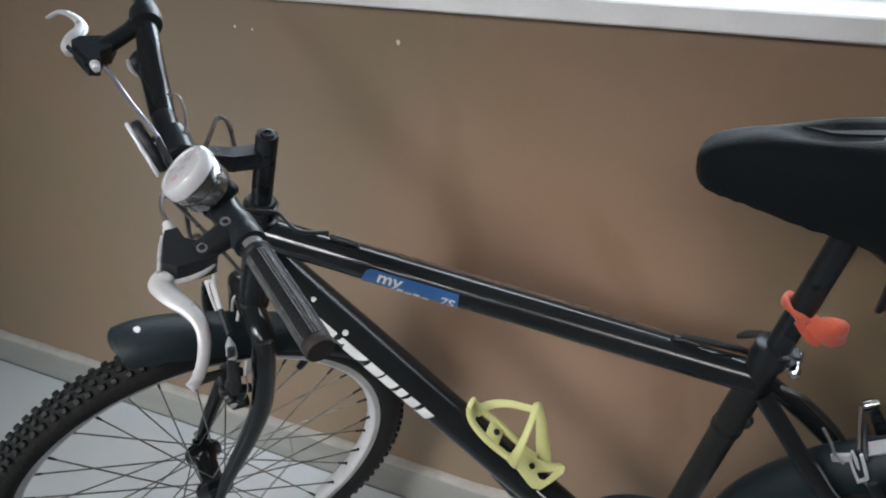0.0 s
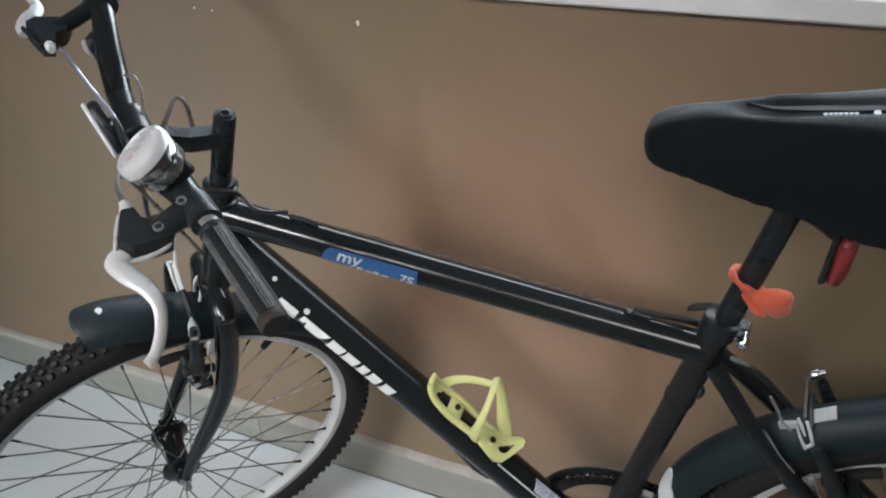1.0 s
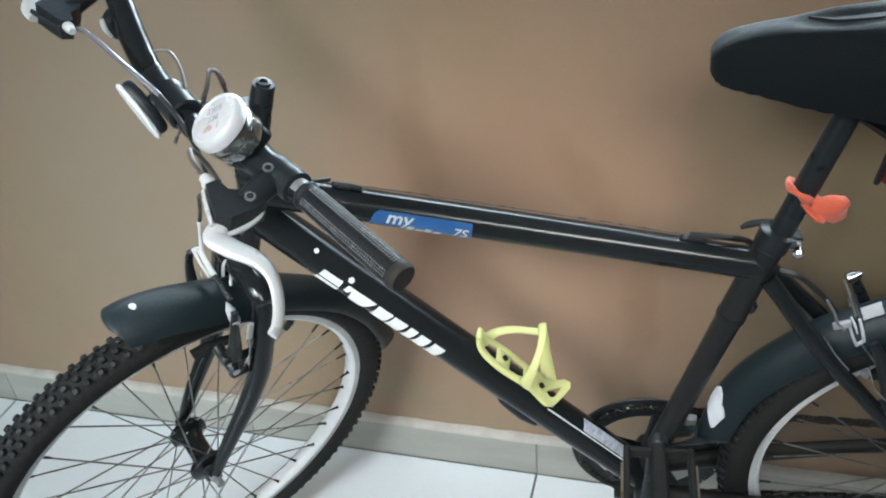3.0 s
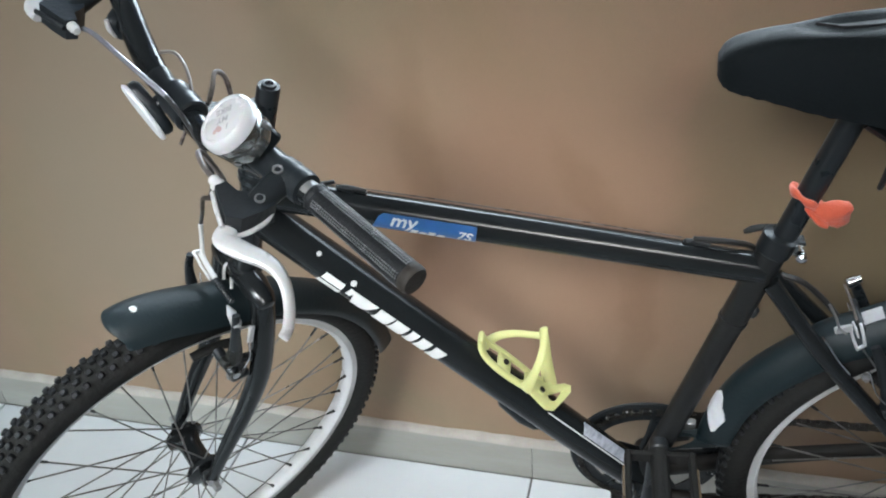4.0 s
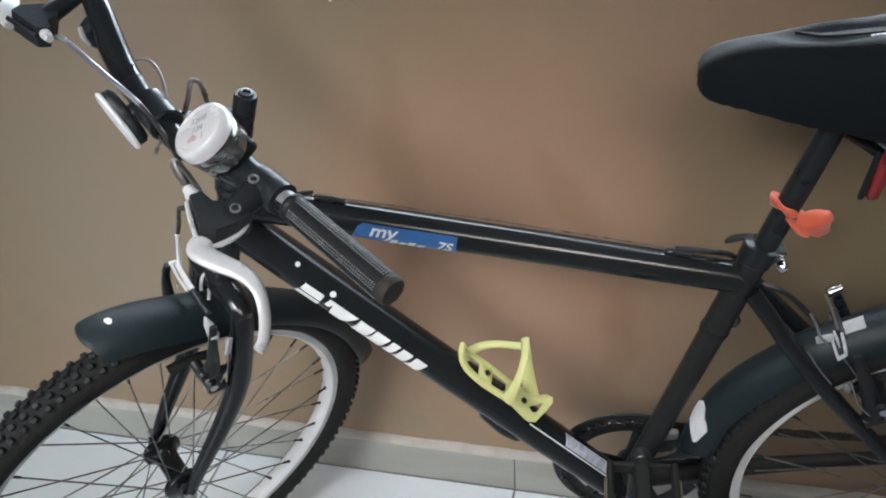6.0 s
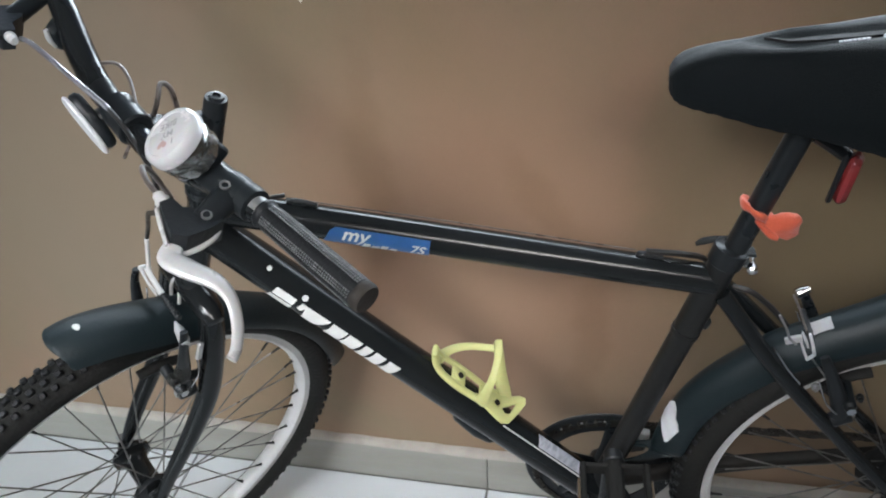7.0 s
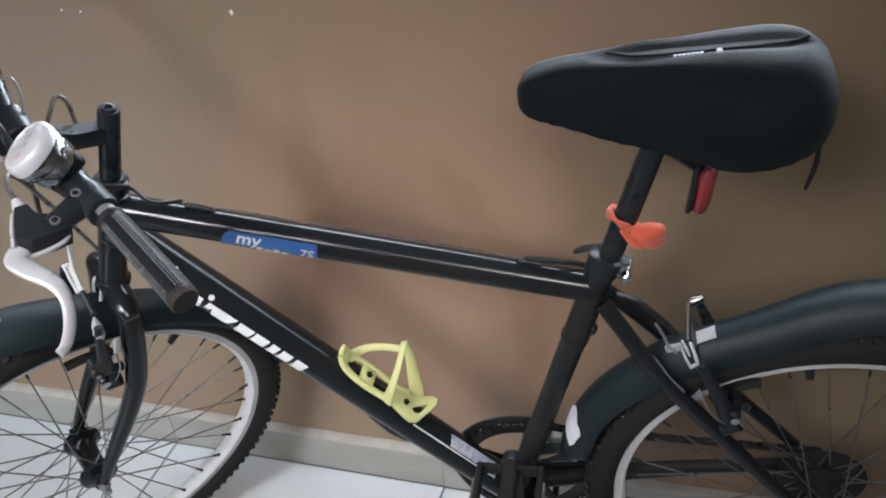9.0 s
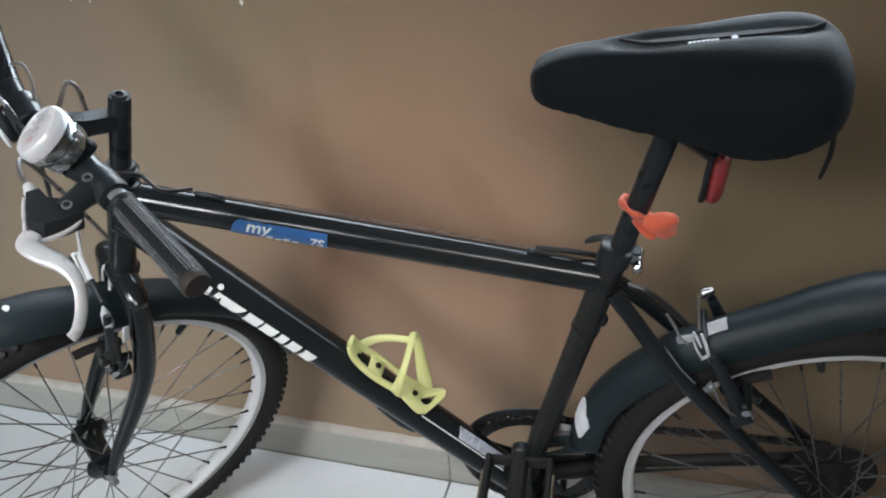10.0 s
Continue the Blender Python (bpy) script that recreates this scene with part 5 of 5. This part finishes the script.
link.tube([(0.4235, -0.030, 0.648), (0.4300, -0.031, 0.631), (0.4370, -0.031, 0.616)], (0.0014, 0.0016, 0.0020), 8)
link.tube([(0.4330, -0.029, 0.6565), (0.4390, -0.030, 0.640), (0.4440, -0.030, 0.623)], (0.0018, 0.0020, 0.0020), 8)
link.tube([(0.4365, -0.031, 0.6175), (0.4440, -0.030, 0.6235)], 0.0022, 8)
part("brake_link", link, TAPE, bike, "pale steel brake link")
part("link_tongue", Mesh().tube([(0.4236, -0.030, 0.660), (0.4290, -0.031, 0.649), (0.4340, -0.031, 0.6365)], (0.0020, 0.0030, 0.0016), 8, flat=0.6), TAPE, bike)
part("brake_wire", Mesh().tube([(0.4405, -0.030, 0.620), (0.4530, -0.032, 0.603), (0.4627, -0.033, 0.589)], (0.0016, 0.0011, 0.0014), 6), ALLOY, bike)
part("brake_spring", Mesh().tube(smooth([(0.390, -0.043, 0.647), (0.397, -0.045, 0.638), (0.4125, -0.046, 0.6135), (0.4300, -0.046, 0.5905)]), 0.0016, 6), CHROME, bike)

# bolts and washers crowded round the near pivot
for x, y, z, r, mat in ((0.447, -0.052, 0.590, 0.0052, ALLOY), (0.473, -0.050, 0.5945, 0.0062, SATIN), (0.5025, -0.050, 0.571, 0.0050, SATIN), (0.4804, -0.052, 0.572, 0.0056, ALLOY)):
    part("pivot_washer", Mesh().lathe([(0.0, -0.004), (r * 0.6, -0.004), (r * 0.7, -0.001), (r, 0.0), (r, 0.004), (r * 0.8, 0.006), (0.0, 0.006)], (x, y, z), (0.15, 1, -0.1), 8), mat, bike)
part("brake_wire", Mesh().tube(smooth([(0.392, -0.034, 0.690), (0.402, -0.036, 0.672), (0.4085, -0.036, 0.656), (0.4180, -0.036, 0.646)]), 0.0016, 6), ALLOY, bike)

# -- cranks, chainring, pedals, chain
ring = Mesh()
RC = BB + Vector((0, 0.046, 0))
ring.lathe([(0.0835, -0.0015), (0.0975, -0.0015), (0.0985, 0.0), (0.0975, 0.0015), (0.0835, 0.0015)], RC, (0, 1, 0), 72, True)
for k in range(46):
    a = 2 * math.pi * k / 46
    ring.box(RC + Vector((0.0995 * math.cos(a), 0, 0.0995 * math.sin(a))), (0.006, 0.0028, 0.0062), 0.001, Matrix.Rotation(-a, 3, "Y"))
cr = part("chainring", ring, SATIN, bike, "black chainring with worn teeth")
guard = Mesh().lathe([(0.092, 0.004), (0.112, 0.0035), (0.114, 0.005), (0.112, 0.0075), (0.092, 0.007)], RC, (0, 1, 0), 72, True)
part("chain_guard", guard, PLASTIC, cr, "black chain guard ring")
for k in range(20):
    a = 2 * math.pi * k / 20
    part("guard_rivet", Mesh().box(RC + Vector((0.1045 * math.cos(a), -0.0022, 0.1045 * math.sin(a))), (0.003, 0.002, 0.003), 0.0008), ALLOY, cr)
for k in range(5):
    a = 2 * math.pi * (k + 0.15) / 5
    d = Vector((math.cos(a), 0, math.sin(a)))
    part("spider_arm", Mesh().tube([RC + d * 0.012, RC + d * 0.05, RC + d * 0.088], (0.015, 0.010, 0.009), 10, flat=0.4, up=(0, 1, 0)), SATIN, cr)


def crank(side, up_deg, name):
    a = radians(up_deg)
    d = Vector((math.sin(a), 0, math.cos(a)))
    y0 = side * 0.058
    c0, c1 = BB + Vector((0, y0, 0)), BB + Vector((0, side * 0.068, 0)) + d * 0.165
    mb = Mesh()
    mb.tube([c0, mix3(c0, c1, 0.15), mix3(c0, c1, 0.5), mix3(c0, c1, 0.9), c1], (0.019, 0.0150, 0.0125, 0.0125, 0.0120), 14, flat=0.62, up=(0, 1, 0))
    mb.lathe([(0.017, -0.008), (0.018, 0.004), (0.016, 0.009)], c0, (0, side, 0), 18)
    mb.lathe([(0.0125, -0.007), (0.0130, 0.006), (0.0115, 0.008)], c1, (0, side, 0), 16)
    ck = part(name, mb, SATIN, bike, "black crank arm")
    p = c1 + Vector((0, side * 0.06, 0))
    spn = Mesh().lathe([(0.006, -0.055), (0.0125, -0.05), (0.0115, 0.0), (0.0125, 0.046), (0.008, 0.05), (0.0, 0.051)], p, (0, side, 0), 16)
    spn.box(p, (0.022, 0.086, 0.022), 0.004)
    part("pedal_body", spn, RUBBER, ck, "black pedal")
    for sx in (-1, 1):
        part("pedal_cage", Mesh().box(p + Vector((sx * 0.040, 0, 0)), (0.008, 0.094, 0.022), 0.002), RUBBER, ck)
        part("pedal_reflector", Mesh().box(p + Vector((sx * 0.0452, 0, 0)), (0.0035, 0.046, 0.014), 0.001), AMBER, ck, "dull amber reflector")
    for sy in (-1, 1):
        part("pedal_cage_end", Mesh().box(p + Vector((0, sy * 0.044, 0)), (0.082, 0.007, 0.018), 0.002), RUBBER, ck)
    return ck


crank(-1, 1, "crank_arm")
crank(1, 181, "crank_arm")


def chain_run(a, b, name="chain"):
    a, b = Vector(a), Vector(b)
    n = int((b - a).length / 0.0127)
    d = (b - a) / n
    ang = -math.atan2(d.z, d.x)
    mb = Mesh()
    for k in range(n):
        p = a + d * (k + 0.5)
        w = 0.0038 if k % 2 else 0.0026
        for sgn in (-1, 1):
            mb.box(p + Vector((0, sgn * w, 0)), (0.0165, 0.0012, 0.0082), 0.0004, Matrix.Rotation(ang, 3, "Y"))
        mb.lathe([(0.0038, -0.0025), (0.0038, 0.0025)], p + d * 0.5, (0, 1, 0), 8)
    return part(name, mb, CHAIN, bike, "oily bicycle chain")


def chain_wrap():
    """The chain's links where they lie on the front half of the chainring."""
    mb = Mesh()
    for k in range(25):
        a = radians(90 + 180 * (k + 0.5) / 25)
        p = RC + Vector((0.0995 * math.cos(a), 0, 0.0995 * math.sin(a)))
        turn = Matrix.Rotation(-a - math.pi / 2, 3, "Y")
        w = 0.0046 if k % 2 else 0.0034
        for sgn in (-1, 1):
            mb.box(p + Vector((0, sgn * w, 0)), (0.0158, 0.0012, 0.0086), 0.0004, turn)
        mb.lathe([(0.0, -0.0062), (0.0021, -0.006), (0.0021, 0.006)], p + turn @ Vector((0.0062, 0, 0)), (0, 1, 0), 8)
    return part("chain", mb, CHAIN, bike, "oily bicycle chain on the chainring")


chain_wrap()
chain_run(RC + Vector((0.01, 0, 0.0985)), REAR + Vector((-0.004, 0.048, 0.041)))
chain_run(RC + Vector((0.01, 0, -0.0985)), REAR + Vector((0.03, 0.048, -0.115)))
mech = Mesh().box((0.250, 0.030, 0.380), (0.040, 0.024, 0.030), 0.004, pose(0, 0, 0, 0, -15, 0).to_3x3())
mech.box((0.262, 0.046, 0.372), (0.05, 0.003, 0.03), 0.001, pose(0, 0, 0, 0, 12, 0).to_3x3())
part("mech_link", Mesh().box((0.2665, 0.022, 0.401), (0.016, 0.012, 0.022), 0.002, pose(0, 0, 0, 0, 8, 0).to_3x3()), ALLOY, bike, "dull alloy link behind the seat tube")
part("front_mech", mech, CHAIN, bike, "dull oily chain cage")
rmech = Mesh().plate([(-0.012, 0.06), (0.012, 0.06), (0.02, 0.0), (0.012, -0.07), (-0.012, -0.07), (-0.016, 0.0)], 0.006, pose(REAR.x + 0.02, 0.064, REAR.z - 0.07, 90, 0, 0), 0.002)
for dz in (-0.045, -0.115):
    rmech.lathe([(0.020, -0.003), (0.021, 0.003)], REAR + Vector((0.02, 0.050, dz)), (0, 1, 0), 14)
part("rear_mech", rmech, SATIN, bike)


# -- bottle cage on the down tube
def bottle_cage():
    """Local axes: x down along the tube, y to the near side, z out from the tube."""
    t = (DT1 - DT0).normalized()
    z = dtn.normalized()
    yv = Vector((0, -1, 0))
    o = mix3(DT0, DT1, 0.6036) + z * 0.0265
    m = Matrix((t, yv, z)).transposed().to_4x4()
    m.translation = o
    cage = part("bottle_cage", cage_spine(), YELLOW, bike, "lime yellow plastic bottle cage", m, angle=50)
    arch = Mesh().tube(smooth([(0.006, 0.012, 0.002), (0.002, 0.024, 0.008), (-0.005, 0.029, 0.022), (-0.013, 0.029, 0.040), (-0.022, 0.021, 0.060), (-0.029, 0.002, 0.073), (-0.030, -0.020, 0.073), (-0.020, -0.033, 0.060), (0.000, -0.037, 0.042), (0.018, -0.036, 0.025), (0.034, -0.031, 0.012), (0.050, -0.018, 0.003)], 5),
                       blend([0.0100, 0.0094, 0.0074, 0.0058, 0.0050, 0.0046, 0.0050, 0.0058, 0.0068, 0.0080, 0.0095, 0.0095], 5), 14, flat=0.42)
    part("cage_hoop", arch, YELLOW, cage)
    arm = Mesh().tube(smooth([(-0.070, -0.006, 0.002), (-0.064, -0.020, 0.004), (-0.054, -0.031, 0.013), (-0.040, -0.036, 0.026), (-0.024, -0.037, 0.039), (-0.010, -0.036, 0.051)], 5),
                      blend([0.0070, 0.0066, 0.0056, 0.0050, 0.0048, 0.0050], 5), 12, flat=0.55)
    part("cage_arm", arm, YELLOW, cage)
    for x, y in ((-0.034, 0.0), (0.0306, 0.007)):
        part("bolt_seat", Mesh().lathe([(0.0075, 0.0), (0.0078, 0.0018), (0.0055, 0.0022), (0.0050, 0.0010), (0.0, 0.0010)], (x, y, 0.0040 + 0.1 * max(0.0, x)), (0, 0, 1), 18), YELLOW, cage)
        part("cage_bolt", Mesh().lathe([(0.0042, 0.0), (0.0042, 0.0028), (0.002, 0.003), (0.002, 0.0015), (0.0, 0.0015)], (x, y, 0.0050 + 0.1 * max(0.0, x)), (0, 0, 1), 12), CHAIN, cage)
    return cage


def cage_spine():
    """A pierced spine plate: outer border with slots left open between cross pieces."""
    mb = Mesh()
    xs = [-0.086, -0.078, -0.062, -0.034, 0.0, 0.020, 0.034, 0.054, 0.066]
    ws = [0.011, 0.015, 0.018, 0.021, 0.019, 0.017, 0.019, 0.018, 0.012]
    zs = [0.012, 0.006, 0.001, 0.0, 0.0, 0.0, 0.001, 0.005, 0.012]
    for side in (-1, 1):
        mb.tube(smooth([(x, side * (w - 0.0035), z + 0.002) for x, w, z in zip(xs[:-2], ws, zs)], 4), 0.0054, 10, flat=0.7)
    mb.tube([(-0.086, -0.008, 0.014), (-0.0875, 0.0, 0.0155), (-0.086, 0.008, 0.014)], 0.0042, 10)
    # the foot: a thick plate pierced by a three-cornered eye
    rim = ((0.0722, -0.009), (0.066, 0.006), (0.056, 0.0255), (0.046, 0.0295), (0.037, 0.0285), (0.016, 0.0225), (0.003, 0.012), (0.014, -0.008), (0.040, -0.014), (0.056, -0.021), (0.066, -0.0250), (0.0717, -0.0205))
    eye = ((0.0640, -0.0095), (0.0605, 0.0010), (0.0570, 0.0090), (0.0525, 0.0120), (0.0480, 0.0120), (0.0445, 0.0095), (0.0433, 0.0070), (0.0440, 0.0050), (0.0490, 0.0005), (0.0560, -0.005), (0.0615, -0.0092), (0.0632, -0.0102))
    rings = []
    for (ax, ay), (bx_, by_) in zip(rim, eye):
        za, zb = 0.006 + 2.2 * max(0.0, ax - 0.05) ** 1.3, 0.006 + 2.2 * max(0.0, bx_ - 0.05) ** 1.3
        cx, cy = ax + (bx_ - ax) * 0.14, ay + (by_ - ay) * 0.14
        rings.append([(ax, ay, za - 0.0040), (ax, ay, za - 0.0010), (cx, cy, za + 0.0008), (bx_, by_, zb), (bx_, by_, zb - 0.0050)])
    mb.rings(rings, False, True)
    for x0, x1 in ((-0.046, -0.023), (0.014, 0.042)):
        mb.box(((x0 + x1) / 2, 0, 0.0022), (x1 - x0, 0.030, 0.0044), 0.0015)
    mb.box((0.014, 0.0, 0.0022), (0.022, 0.034, 0.0044), 0.0015)
    mb.box((-0.074, 0.0, 0.006), (0.012, 0.024, 0.004), 0.0015, pose(0, 0, 0, 0, 25, 0).to_3x3())
    return mb


bottle_cage()

# -- orange cloth knotted round the seat post
knot = group_of("cloth_tie", None, BIKE)
tagged(knot, "orange stretch cloth tied round the black seat post", "cloth")
axis_p = Vector((0.063, 0, 0.24)).normalized()
loop = Mesh()
ctr = Vector((0.3515, 0, 0.815))
e1 = Vector((1, 0, 0)) - axis_p * axis_p.x
e1.normalize()
e2 = axis_p.cross(e1)
pts = []
for k in range(25):
    a = 2 * math.pi * k / 24
    pts.append(ctr + (math.cos(a) * e1 + math.sin(a) * e2) * 0.0165 + axis_p * (0.006 * math.cos(a + 2.6)))
loop.tube(pts, [0.0050 + 0.0016 * math.sin(5 * k) for k in range(25)], 10, flat=0.7)
part("cloth_band", loop, ORANGE, knot)
flap = Mesh()
rings = []
for k, (x, z, w, th) in enumerate(((0.358, 0.808, 0.006, 0.005), (0.364, 0.806, 0.009, 0.007), (0.370, 0.804, 0.012, 0.009), (0.378, 0.803, 0.0145, 0.010), (0.386, 0.803, 0.016, 0.009), (0.3925, 0.804, 0.0150, 0.006), (0.3955, 0.805, 0.012, 0.003))):
    rr = []
    for j in range(20):
        a = 2 * math.pi * j / 20
        f = 1 + 0.10 * math.sin(4 * a + k) + 0.05 * math.sin(7 * a - 2 * k)
        rr.append((x + 0.003 * math.sin(3 * a), -0.014 + th * f * math.cos(a), z + w * f * math.sin(a)))
    rings.append(rr)
flap.rings(rings)
part("cloth_end", flap, ORANGE, knot, angle=70)
flap2 = Mesh()
flap2.tube(smooth([(0.350, -0.016, 0.812), (0.357, -0.019, 0.806), (0.366, -0.022, 0.799), (0.374, -0.023, 0.793)]), blend([0.004, 0.006, 0.008, 0.004]), 12, flat=0.45)
part("cloth_fold", flap2, ORANGE, knot)

# ---- pieces of the floor and the skirting ----
TILE_ME = Mesh().box((0, 0, 0), (0.597, 0.597, 0.008), 0.0012).mesh("tile")
for i in range(-5, 5):
    for j in range(5):
        x, y = 0.3 + 0.6 * i, -0.2985 - 0.6 * j
        if X0 - 0.3 < x < X1 + 0.3:
            part("tile", TILE_ME, TILE, floor, at=pose(x, y, -0.004))
SKIRT_ME = skirt_profile(-0.2992, 0.2992).mesh("skirting_tile")
for i in range(-5, 5):
    x = 0.3 + 0.6 * i
    if X0 - 0.3 < x < X1 + 0.3:
        part("skirting_tile", SKIRT_ME, SKIRT, skirting, at=pose(x + 0.001, WY, 0))
